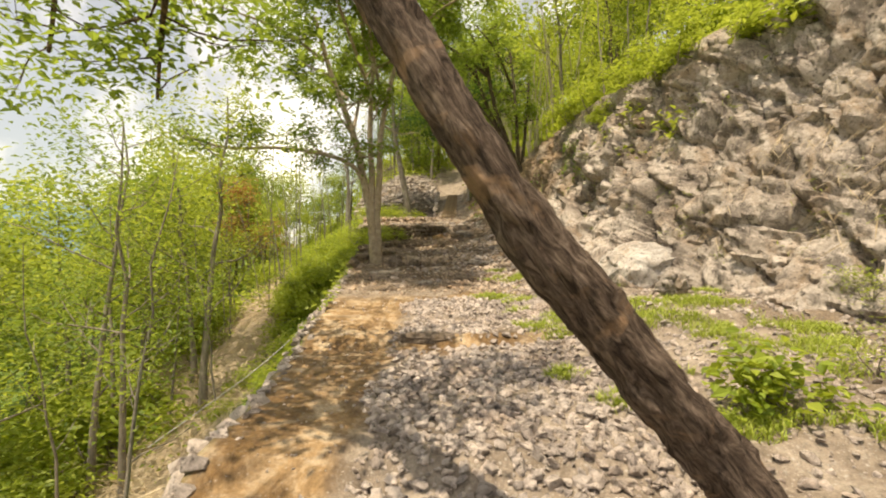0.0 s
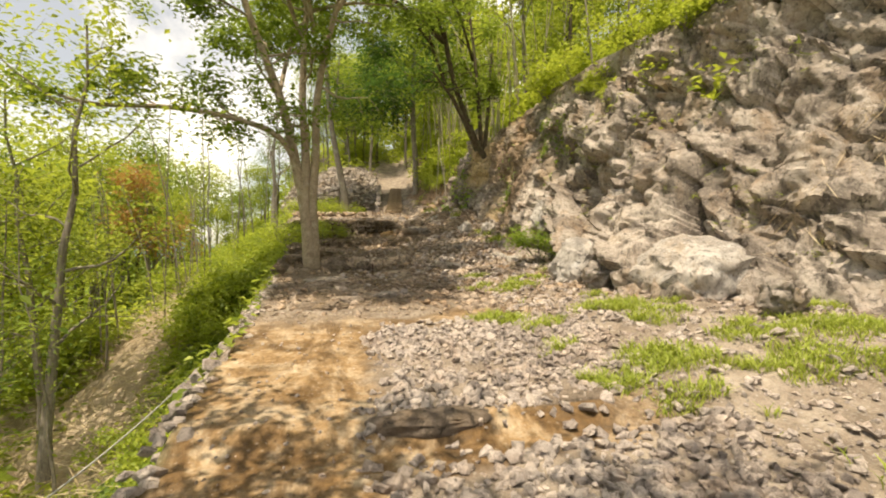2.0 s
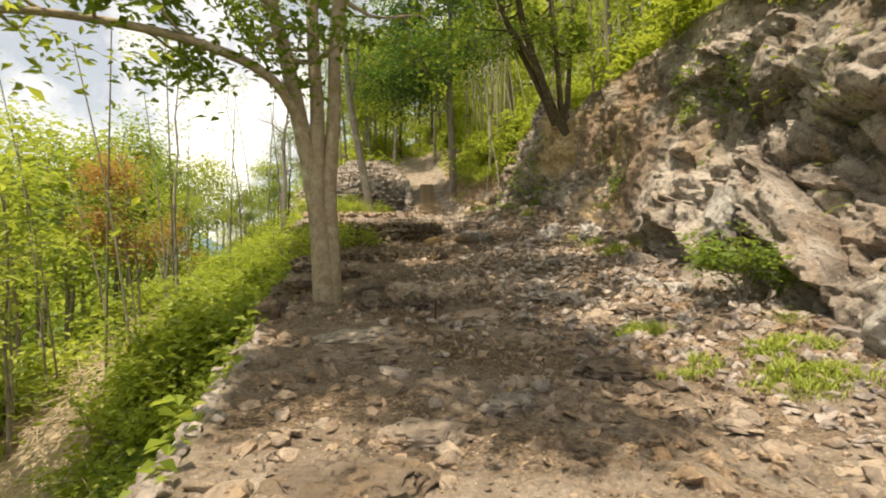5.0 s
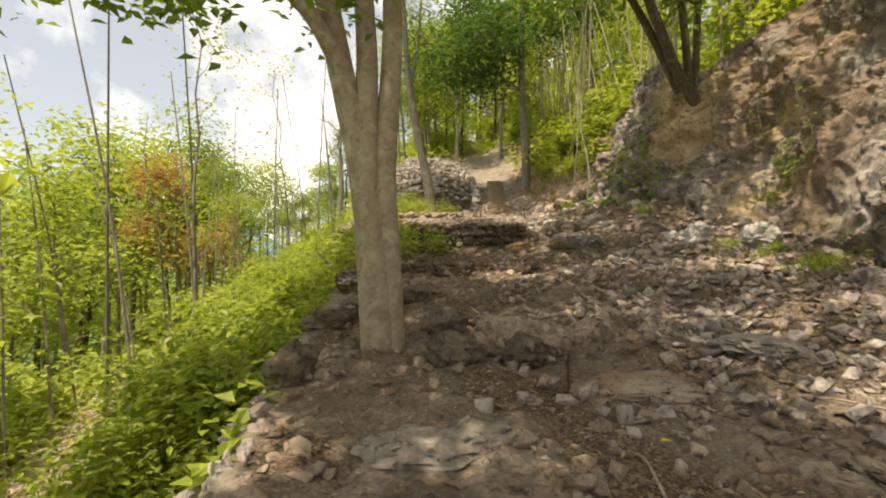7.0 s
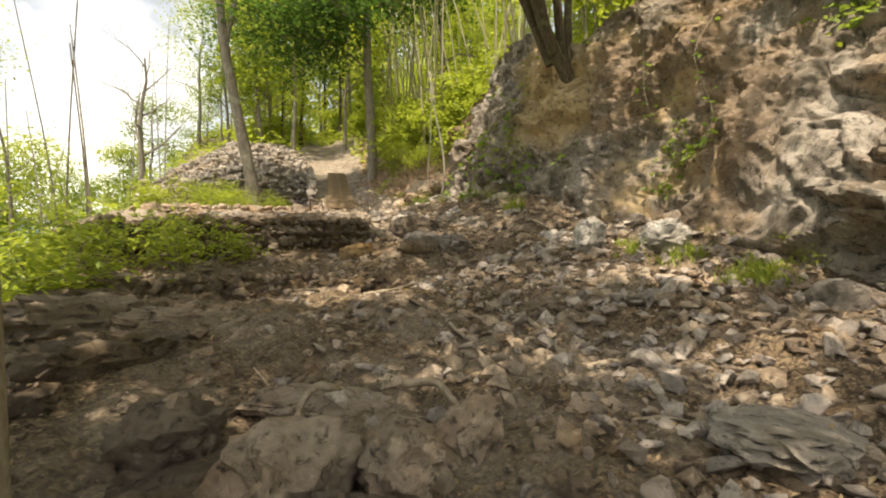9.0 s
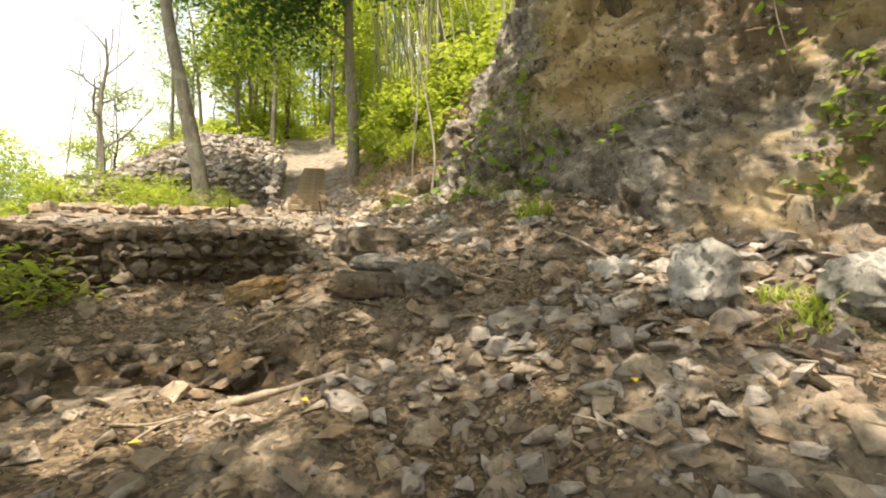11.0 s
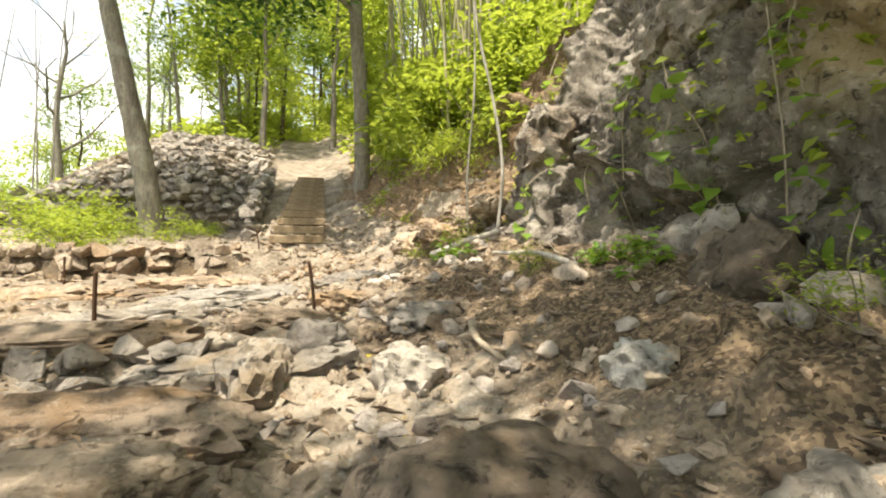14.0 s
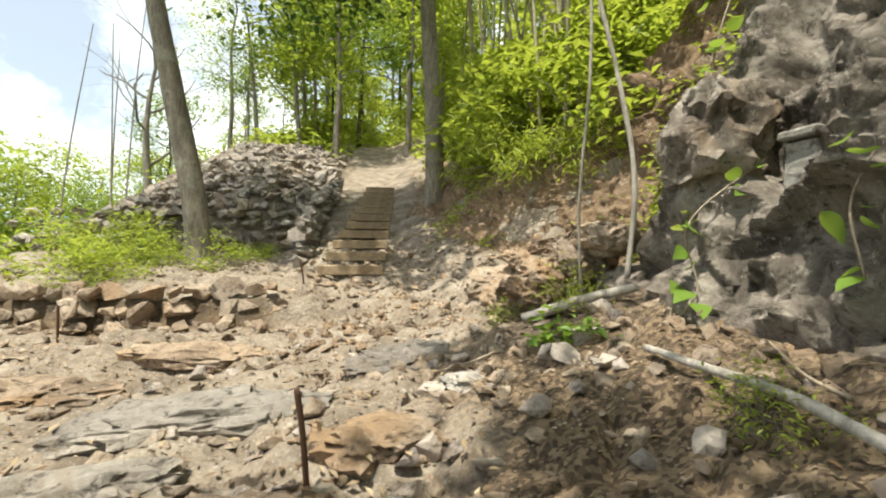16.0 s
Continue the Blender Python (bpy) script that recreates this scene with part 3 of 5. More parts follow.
def leaves(rng, centres, normals_up=0.6, size=0.12, ratio=0.5, spread=0.3, per=6, droop=0.25):
    """Many small pointed, folded leaves scattered round the given centres."""
    c = np.repeat(np.asarray(centres, float), per, axis=0)
    n = len(c)
    c = c + rng.normal(0, spread, (n, 3)) * np.array((1, 1, 0.7))
    ln = size * rng.uniform(0.6, 1.25, n)
    a = rng.uniform(0, 2 * math.pi, n)
    d = np.stack([np.cos(a), np.sin(a), rng.normal(-droop, 0.35, n)], 1)
    d = d / np.linalg.norm(d, axis=1)[:, None]
    up = np.stack([rng.normal(0, 1 - normals_up, n), rng.normal(0, 1 - normals_up, n), np.ones(n)], 1)
    s = np.cross(d, up)
    s = s / (np.linalg.norm(s, axis=1)[:, None] + 1e-9)
    nn = np.cross(s, d)
    half = (ln * ratio * 0.5)[:, None]
    tip = c + d * ln[:, None]
    mid = c + d * (ln * 0.45)[:, None] + nn * (0.15 * half)
    v = np.stack([c, mid + s * half + nn * half * 0.35, tip, mid - s * half + nn * half * 0.35], 1).reshape(-1, 3)
    i = np.arange(n)[:, None] * 4
    f = np.concatenate([i + np.array((0, 2, 1)), i + np.array((0, 3, 2))], 0)
    return v, f


def grow(rng, start, way, length, radius, level, out, tips, wander=0.18, lift=0.1, kids=4, sides=6):
    """A branch and the branches on it; fills out with tubes and tips with leafy places."""
    n = 6
    pts, d = [np.array(start, float)], np.array(way, float)
    for _ in range(n - 1):
        d = d + rng.normal(0, wander, 3) + np.array((0, 0, lift))
        d = d / np.linalg.norm(d)
        pts.append(pts[-1] + d * length / (n - 1))
    pts = np.array(pts)
    rad = np.linspace(radius, radius * (0.35 if level else 0.2), n)
    out.append(tube(pts, rad, sides))
    if level == 0:
        tips.extend(pts[2:])
        return
    tips.append(pts[-1])
    for k in range(kids):
        i = int(rng.integers(2, n))
        side = rng.normal(0, 1, 3)
        side = side - side.dot(d) * d
        side = side / np.linalg.norm(side)
        grow(rng, pts[i], d * 0.55 + side * 0.8, length * rng.uniform(0.5, 0.75), rad[i] * 0.6, level - 1, out, tips, wander, lift * 0.6, kids, max(3, sides - 1))


def tree(name, seed, height, radius, trunk_mat, leaf_mat, label, lean=(0, 0), limbs=7, first=0.35, reach=0.35, size=0.15, per=9, spread=0.3, level=1, kids=4, group="", ratio=0.5, crown_kids=True):
    rng = rng_of(seed)
    root = new(name)
    n = 9
    t = np.linspace(0, 1, n)
    pts = np.stack([lean[0] * height * t ** 1.3, lean[1] * height * t ** 1.3, height * t], 1) + rng.normal(0, 0.012 * height, (n, 3)) * t[:, None]
    pts[0, 2] = -0.25
    rad = radius * (1.15 - 0.95 * t ** 0.9)
    rad[0] *= 1.3
    out, tips = [], []
    out.append(tube(pts, rad, 9))
    tips.append(pts[-1])
    for k in range(limbs):
        f = first + (1 - first) * (k + rng.uniform(0, 0.8)) / limbs
        i = f * (n - 1)
        at = np.array([np.interp(i, np.arange(n), pts[:, j]) for j in range(3)])
        a = k * 2.4 + rng.uniform(-0.5, 0.5)
        grow(rng, at, (math.cos(a), math.sin(a), rng.uniform(0.3, 0.9)), height * reach * rng.uniform(0.7, 1.2) * (1.15 - 0.5 * f), radius * 0.42 * (1.2 - f * 0.8), level, out, tips, kids=kids, sides=4)
    v, f = merged(out)
    child("trunk", quick("trunk", v, f, trunk_mat, True), root)
    if leaf_mat is not None:
        lv, lf = leaves(rng, tips, size=size, spread=spread, per=per, ratio=ratio)
        child("crown", quick("crown", lv, lf, leaf_mat), root)
    tagged(root, label, "tree", group)
    return root


def shrub(name, seed, size, height, leaf_mat, label, count=60, per=10, leaf=0.09, category="bush", group="", stem_mat=None, ratio=0.5, droop=0.2):
    rng = rng_of(seed)
    root = new(name)
    out, tips = [], []
    for k in range(7):
        a = rng.uniform(0, 6.28)
        d = np.array((math.cos(a) * size * 0.8, math.sin(a) * size * 0.8, height)) * rng.uniform(0.6, 1.0)
        grow(rng, (0.06 * size * math.cos(a), 0.06 * size * math.sin(a), -0.05), d / np.linalg.norm(d), np.linalg.norm(d), 0.012 + 0.008 * height, 1, out, tips, 0.2, 0.0, 2, 3)
    v, f = merged(out)
    child("stalk", quick("stalk", v, f, stem_mat or BARK_GREY, True), root)
    tips = np.array(tips)
    tips = tips[rng.integers(0, len(tips), count)]
    tips[:, 2] = np.maximum(tips[:, 2], 0.04)
    lv, lf = leaves(rng, tips, size=leaf, spread=0.14 * size + 0.05, per=per, ratio=ratio, droop=droop)
    child("foliage", quick("foliage", lv, lf, leaf_mat), root)
    tagged(root, label, category, group)
    return root


def place(x, y, rz=0.0, s=1.0, dz=0.0):
    return Matrix.Translation((x, y, float(ground_z(x, y)) + dz)) @ Matrix.Rotation(rz, 4, "Z") @ Matrix.Diagonal((s, s, s, 1))


def put(ob, x, y, rz=0.0, s=1.0, dz=0.0):
    ob.matrix_basis = place(x, y, rz, s, dz)
    return ob


ground = build_ground()
cliff = build_cliff()

# ---- trees by the trail ----
def hero(name, stems, mat, label, leaf_mat=None, tips=None, seed=1, sides=18, leaf=0.09, spread=0.3, per=14, rough=0.05, group="", ratio=0.5, bare=0.0, gaps=0.0):
    """A tree whose stems are given as lines with radii: the first is the trunk."""
    rng = rng_of(seed)
    base = np.array(stems[0][0][0], float)
    root = new(name)
    root.location = base
    extra = []
    for i, (pts, r0, r1) in enumerate(stems):
        n = max(8, int((26 if r0 > 0.12 else 10) * len(pts)))
        line = smooth_line(np.array(pts, float) - base, n)
        t = np.linspace(0, 1, n)
        rad = r0 + (r1 - r0) * t
        if i == 0:
            rad = rad * (1 + 0.35 * np.exp(-t * n / 3.0))
        k = sides if r0 > 0.09 else 7
        ang = np.linspace(0, 2 * math.pi, k, endpoint=False)
        gone = np.concatenate([[0], np.cumsum(np.linalg.norm(np.diff(line, axis=0), axis=1))])
        lay = np.stack([rad[:, None] * np.cos(ang), rad[:, None] * np.sin(ang), gone[:, None] + 0 * ang[None, :]], -1).reshape(-1, 3) + 3.7 * i
        wob = (1 + rough * (0.7 * plates(lay * np.array((9, 9, 3.5)), seed) + 0.5 * plates(lay * np.array((22, 22, 8)), seed + 3) + 0.8 * fbm(lay * np.array((4, 4, 2.0)), 3, seed))).reshape(n, k)
        v, f = tube(line, rad, k, wob=wob)
        me = quick("trunk" if i == 0 else "limb", v, f, mat, True)
        at = me.attributes.new("bark", "FLOAT_VECTOR", "POINT")
        at.data.foreach_set("vector", lay.astype(np.float32).ravel())
        stem = child("trunk" if i == 0 else "limb", me, root)
        if leaf_mat is not None and r1 < 0.07:
            for j in range(int(n * 0.35), n, max(1, n // 15)):
                if line[j][2] < bare:
                    continue
                out = []
                a = rng.uniform(0, 6.28)
                grow(rng, line[j], (math.cos(a), math.sin(a), rng.uniform(-0.2, 0.5)), rng.uniform(0.7, 1.6), max(0.012, rad[j] * 0.45), 1, out, extra, 0.22, 0.02, 3, 5)
                v, f = merged(out)
                me = quick("branch", v, f, mat, True)
                at = me.attributes.new("bark", "FLOAT_VECTOR", "POINT")
                at.data.foreach_set("vector", v.astype(np.float32).ravel())
                child("branch", me, stem)
    if leaf_mat is not None:
        held = [q for q in extra if rng.uniform() >= gaps]
        lv, lf = leaves(rng, held, size=leaf, spread=spread, per=per, ratio=ratio)
        child("crown", quick("crown", lv, lf, leaf_mat), root)
    tagged(root, label, "tree", group)
    return root


hero("leaning_tree", [
    ([(1.80, 2.46, -0.25), (1.55, 2.43, 0.15), (0.97, 2.35, 0.83), (0.33, 2.26, 1.61), (-0.30, 2.35, 2.65), (-1.0, 2.5, 3.9), (-1.6, 2.8, 5.4)], 0.17, 0.10),
    ([(-0.9, 2.48, 3.7), (-1.9, 2.9, 4.3), (-3.0, 3.4, 4.5)], 0.07, 0.03),
    ([(-1.0, 2.5, 3.9), (-2.0, 3.6, 4.1), (-3.0, 5.0, 3.9), (-3.8, 6.2, 3.4)], 0.06, 0.02),
    ([(-1.9, 3.0, 4.25), (-3.2, 4.0, 4.3), (-4.4, 5.2, 3.6)], 0.05, 0.02),
    ([(-1.3, 2.65, 4.6), (-1.0, 3.6, 5.4), (-1.2, 4.8, 6.2)], 0.07, 0.03)],
    BARK_ROUGH, "leaning tree trunk with rough brown flaking bark", LEAF_CANOPY, seed=3, sides=44, rough=0.15, leaf=0.14, spread=0.24, per=15, gaps=0.5)

hero("forked_tree", [
    ([(-2.26, 15.74, 0.30), (-2.26, 15.74, 0.80), (-2.33, 15.72, 1.75), (-2.44, 15.70, 2.6), (-2.62, 15.66, 3.5), (-2.98, 15.58, 5.15), (-3.68, 15.38, 7.15), (-4.18, 15.18, 8.95)], 0.215, 0.06),
    ([(-2.30, 15.66, 0.9), (-2.36, 15.66, 1.9), (-2.42, 15.66, 2.6), (-2.40, 15.74, 3.75), (-2.48, 15.86, 5.45), (-2.38, 16.06, 7.95), (-2.18, 16.16, 9.45)], 0.165, 0.05),
    ([(-2.20, 15.74, 0.8), (-2.22, 15.74, 1.8), (-2.24, 15.74, 2.6), (-2.16, 15.80, 3.75), (-2.08, 15.76, 5.45), (-1.58, 15.46, 7.45), (-0.88, 15.16, 8.95)], 0.16, 0.05),
    ([(-2.56, 15.66, 3.45), (-2.98, 15.26, 4.14), (-3.88, 14.86, 4.44), (-5.18, 14.56, 4.56), (-6.58, 14.26, 4.50), (-7.78, 13.96, 4.8)], 0.085, 0.03),
    ([(-3.88, 15.26, 7.55), (-4.98, 14.36, 8.15), (-6.38, 13.36, 8.35)], 0.06, 0.02),
    ([(-2.28, 16.06, 8.15), (-2.78, 14.36, 8.95), (-2.98, 12.56, 9.15)], 0.06, 0.02),
    # high limbs, mostly out of view, added to throw shade on the trail
    ([(-1.6, 15.5, 7.4), (-0.6, 14.9, 8.6), (0.4, 14.6, 9.2), (1.2, 14.2, 9.3)], 0.06, 0.02),
    ([(-2.3, 15.95, 7.6), (-1.2, 17.3, 8.6), (0.2, 18.5, 9.2)], 0.06, 0.02),
    ([(-2.2, 15.95, 7.0), (-2.2, 13.9, 8.2), (-1.6, 12.0, 8.8), (-0.6, 10.6, 9.0)], 0.06, 0.02),
    ([(-2.3, 15.75, 7.8), (-2.6, 13.6, 8.8), (-2.6, 11.8, 9.3), (-2.6, 10.4, 9.4)], 0.06, 0.02),
    ([(-2.2, 15.85, 8.6), (-1.6, 13.4, 9.6), (-1.2, 11.8, 9.9), (-1.2, 10.2, 9.9)], 0.06, 0.02),
    ([(-2.5, 15.7, 6.8), (-3.0, 13.6, 8.4), (-3.2, 11.4, 9.2), (-3.2, 9.7, 9.4)], 0.06, 0.02),
    ([(-2.3, 15.8, 7.4), (-2.6, 14.8, 8.6), (-2.0, 13.4, 9.3)], 0.06, 0.02),
    ([(-2.2, 15.95, 8.4), (-0.8, 16.3, 9.4), (0.4, 16.6, 9.8)], 0.06, 0.02),
    ([(-3.0, 15.6, 5.4), (-3.0, 17.6, 7.6), (-2.8, 19.0, 8.8), (-2.2, 19.8, 9.0)], 0.06, 0.02),
    ([(-3.2, 15.55, 6.4), (-4.0, 17.25, 7.4), (-4.4, 18.9, 8.0)], 0.06, 0.02)],
    BARK_PALE, "tall forked tree with smooth pale grey-tan bark", LEAF_CANOPY, seed=9, sides=28, rough=0.016, leaf=0.16, spread=0.2, per=34, bare=4.0, gaps=0.47)

hero("slender_tree", [
    ([(-2.2, 29.65, 3.3), (-2.3, 29.65, 4.4), (-2.65, 29.6, 6.3), (-3.0, 29.5, 8.4), (-3.2, 29.4, 11), (-3.3, 29.4, 14)], 0.22, 0.08),
    ([(-3.0, 29.5, 8.4), (-2.7, 29.5, 10), (-2.5, 29.4, 12)], 0.09, 0.04),
    ([(-3.3, 29.4, 11.5), (-4.4, 28.8, 12.6), (-5.4, 28.2, 13.2)], 0.06, 0.02)],
    BARK_GREY, "slender grey tree rising from green weeds", LEAF, seed=12, rough=0.03, leaf=0.14, spread=0.5, per=14)

hero("upright_tree", [
    ([(1.72, 30.5, 4.0), (1.72, 30.5, 6.2), (1.6, 30.5, 8.5), (1.6, 30.4, 11), (1.7, 30.4, 14)], 0.19, 0.10),
    ([(1.6, 30.5, 8.6), (0.2, 30.0, 9.2), (-1.6, 29.4, 8.9)], 0.06, 0.02),
    ([(1.6, 30.4, 9.4), (0.6, 28.8, 9.9), (-0.6, 27.0, 9.3)], 0.06, 0.02),
    ([(1.6, 30.4, 10), (0.0, 31, 11.0), (-2.4, 31.2, 10.6)], 0.06, 0.02),
    ([(1.6, 30.4, 11), (0.4, 30.2, 12.4), (-1.2, 29.8, 13.2)], 0.06, 0.02),
    ([(1.65, 30.4, 12.5), (2.6, 30.6, 13.6), (3.4, 30.6, 14.4)], 0.06, 0.02),
    ([(1.7, 30.4, 13), (0.8, 29.8, 14.6), (0.0, 29.6, 15.8)], 0.06, 0.02),
    ([(1.6, 30.4, 10.5), (2.8, 29.6, 11.2), (4.0, 29.0, 11.3)], 0.06, 0.02)],
    BARK_GREY, "upright tree with dark green low boughs on the bank", LEAF_DARK, seed=17, rough=0.03, leaf=0.2, spread=0.5, per=26, gaps=0.35)

hero("leaning_multistem_tree", [
    ([(4.2, 20.65, 3.3), (3.75, 20.62, 4.4), (3.25, 20.6, 5.2), (2.9, 20.6, 6.0), (2.3, 20.5, 7.6), (1.9, 20.4, 9.5)], 0.13, 0.08),
    ([(3.2, 20.7, 5.1), (2.75, 20.8, 6.2), (1.9, 20.9, 8.0), (1.3, 21.0, 10.0)], 0.10, 0.05),
    ([(3.35, 20.6, 5.1), (3.3, 20.7, 6.5), (3.2, 20.9, 8.5), (3.0, 21, 10.5)], 0.09, 0.05),
    # overhead limbs out of view, placed so their leaves shade the terrace and steps
    ([(2.0, 20.4, 9.0), (0.4, 19.6, 9.8), (-1.4, 18.8, 10.2), (-2.8, 18.4, 10.2)], 0.06, 0.02),
    ([(1.6, 20.9, 9.0), (0.2, 20.2, 10.2), (-1.4, 20.0, 10.6)], 0.06, 0.02),
    ([(3.1, 20.9, 8.6), (2.2, 19.0, 9.4), (1.2, 17.4, 9.8)], 0.06, 0.02),
    ([(1.9, 20.5, 9.0), (1.2, 20.9, 9.8), (0.9, 22.0, 10.2)], 0.06, 0.02),
    ([(1.9, 20.4, 9.2), (1.4, 19.4, 9.8), (1.0, 18.2, 10.0)], 0.06, 0.02),
    ([(3.5, 20.7, 5.0), (3.7, 20.9, 6.8), (3.9, 21.1, 9.0)], 0.09, 0.04),
    ([(3.1, 20.5, 5.2), (2.4, 20.0, 6.4), (1.4, 19.6, 7.6)], 0.08, 0.03)],
    BARK_DARK, "dark leaning tree of several stems on the rock", LEAF_CANOPY, seed=23, rough=0.05, leaf=0.18, spread=0.2, per=26, bare=3.6, gaps=0.74)

# ---- woods ----
wood_kinds = [
    tree("forest_tree", 101, 9.0, 0.11, BARK_GREY, LEAF, "slim forest tree with light green foliage", (0.05, 0.02), 8, 0.4, 0.30, 0.27, 15, 0.46, group="woods"),
    tree("forest_tree", 102, 7.5, 0.10, BARK_GREY, LEAF_YELLOW, "slim forest tree with yellow-green foliage", (-0.06, 0.03), 8, 0.3, 0.33, 0.27, 15, 0.46, group="woods"),
    tree("forest_tree", 103, 10.5, 0.13, BARK_DARK, LEAF, "tall forest tree with airy green crown", (0.03, -0.05), 9, 0.45, 0.28, 0.28, 15, 0.5, group="woods"),
    tree("forest_tree", 104, 6.0, 0.08, BARK_GREY, LEAF_YELLOW, "young forest tree with bright foliage", (0.08, 0.0), 8, 0.2, 0.35, 0.25, 15, 0.42, group="woods"),
]
thin_kinds = [
    tree("sapling", 111, 6.5, 0.035, BARK_GREY, LEAF_YELLOW, "thin leaning sapling with sparse leaves", (0.12, 0.05), 7, 0.3, 0.16, 0.09, 26, 0.28, 0, group="saplings"),
    tree("sapling", 112, 5.5, 0.03, BARK_GREY, LEAF_YELLOW, "thin sapling with sparse yellow-green leaves", (-0.10, 0.05), 6, 0.35, 0.16, 0.09, 26, 0.28, 0, group="saplings"),
]
rng = rng_of(7)


def scatter(kinds, spots, smin, smax, dz=-0.1):
    first = set()
    for i, (x, y) in enumerate(spots):
        k = kinds[i % len(kinds)]
        a, s = float(rng.uniform(0, 6.28)), float(rng.uniform(smin, smax))
        if k.name in first:
            copy_thing(k, place(x, y, a, 1.0, dz)).scale = (s, s, s)
        else:
            first.add(k.name)
            put(k, x, y, a, s, dz)


def spots(n, x0, x1, y0, y1, gap, seed, keep=lambda x, y: True):
    r, out = rng_of(seed), []
    for _ in range(n * 40):
        x, y = float(r.uniform(x0, x1)), float(r.uniform(y0, y1))
        if keep(x, y) and all((x - a) ** 2 + (y - b) ** 2 > gap * gap for a, b in out):
            out.append((x, y))
            if len(out) == n:
                break
    return out


def brow(y):
    return float(cliff_foot(y) + cliff_width(y)) + 0.5


def low_woods(kinds, places, tall):
    """Trees on the falling slope, whose tops stay near the height of the trail."""
    for i, (x, y) in enumerate(places):
        k = kinds[i % len(kinds)]
        top = 1.0 + 0.13 * math.hypot(x + 1, y - 10) + float(rng.uniform(-0.8, 0.8))
        s = max(0.3, min(1.4, (top - float(ground_z(x, y))) / tall[i % len(kinds)]))
        copy_thing(k, place(x, y, float(rng.uniform(0, 6.28)), 1.0, -0.1)).scale = (s, s, s)


airy_kinds = [
    tree("airy_tree", 121, 8.0, 0.09, BARK_GREY, LEAF_YELLOW, "slim tree with airy sunlit foliage on the slope", (0.05, -0.06), 9, 0.25, 0.26, 0.14, 12, 0.34, group="slope trees"),
    tree("airy_tree", 122, 8.5, 0.08, BARK_GREY, LEAF, "slim tree with airy green foliage on the slope", (0.08, 0.04), 9, 0.25, 0.26, 0.14, 12, 0.34, group="slope trees"),
]
scatter(airy_kinds, [(-9.4, 8.6), (-6.8, 9.9), (-6.6, 12.8), (-8.8, 11.6), (-8.0, 15.0), (-9.6, 13.6), (-11.0, 17.0), (-4.2, 41.0), (-6.2, 44.0), (-3.0, 45.0)], 0.85, 1.15)
scatter([copy_thing(k, k.matrix_basis) for k in wood_kinds], [(-4.6, 41.0), (-6.0, 45.5), (-8.5, 43.0), (-3.2, 46.5), (-10.5, 47.5), (-5.2, 50.5), (-1.6, 43.5), (-12.5, 43.0), (-7.2, 48.5), (-9.0, 52.0)], 0.5, 0.72)
left_spots = spots(60, -38, -9, 7, 60, 2.0, 71, lambda x, y: x < float(edge_left(y)) - (7.0 if y < 24 else 4.5))
right_spots = spots(46, 3, 24, 4, 60, 1.7, 72, lambda x, y: x > brow(y) + 1.2)
ahead_spots = spots(30, -3.5, 8, 38, 66, 1.7, 73, lambda x, y: abs(x - 0.5) > 0.9)
scatter(wood_kinds, right_spots + ahead_spots, 0.75, 1.25)
low_woods(wood_kinds, left_spots, (9.0, 7.5, 10.5, 6.0))
for i, (x, y) in enumerate(spots(20, -24, -7, 36, 56, 2.2, 76)):
    s_ = (float(rng.uniform(6.0, 9.0)) - float(ground_z(x, y))) / (9.0, 7.5, 10.5, 6.0)[i % 4]
    copy_thing(wood_kinds[i % 4], place(x, y, float(rng.uniform(0, 6.28)), 1.0, -0.1)).scale = (s_, s_, s_)
scatter(thin_kinds, [(-4.6, 6.5), (-5.6, 11.5), (-7.6, 13.0), (-6.8, 8.4), (-5.6, 18.5), (-7.5, 21.0), (-6.4, 25.5), (-8.0, 17.5)] + spots(24, 3.5, 12, 12, 40, 0.8, 75, lambda x, y: x > brow(y)), 0.8, 1.2)

bush_kinds = [
    shrub("bush", 201, 0.9, 0.9, LEAF_YELLOW, "leafy green bush on the slope", 110, 10, 0.15, group="undergrowth"),
    shrub("bush", 202, 0.8, 0.7, LEAF_YELLOW, "bright yellow-green bush on the slope", 100, 10, 0.14, group="undergrowth"),
    shrub("bush", 203, 1.1, 1.3, LEAF_YELLOW, "tall leafy bush on the slope", 125, 10, 0.16, group="undergrowth"),
]
veg_edge = spots(50, -6.5, -2.2, 9.5, 31, 0.55, 81, lambda x, y: float(edge_left(y)) - 2.6 < x < float(edge_left(y)) - 0.35)
veg_brow = spots(80, 3, 12, 7, 44, 0.7, 82, lambda x, y: brow(y) + (1.4 if 18.5 < y < 26 else -0.5) < x < brow(y) + 5)
veg_left = spots(85, -30, -8, 4, 50, 1.0, 83, lambda x, y: x < float(edge_left(y)) - (6.5 if y < 24 else 3.0))
scatter(bush_kinds, [q for q in veg_edge if q[1] < 15.5], 0.4, 0.7, -0.2)
bush_edge = [copy_thing(b, b.matrix_basis) for b in bush_kinds]
scatter(bush_edge, [q for q in veg_edge if q[1] >= 15.5] + spots(30, -6.5, -2.8, 16, 25, 0.5, 86, lambda x, y: float(edge_left(y)) - 2.0 < x < float(edge_left(y)) - 0.2), 0.7, 1.05, -0.1)
bush_more = [copy_thing(b, b.matrix_basis) for b in bush_kinds]
scatter(bush_more, veg_brow + veg_left, 0.8, 1.7)
bush_tall = [copy_thing(b, b.matrix_basis) for b in bush_kinds]
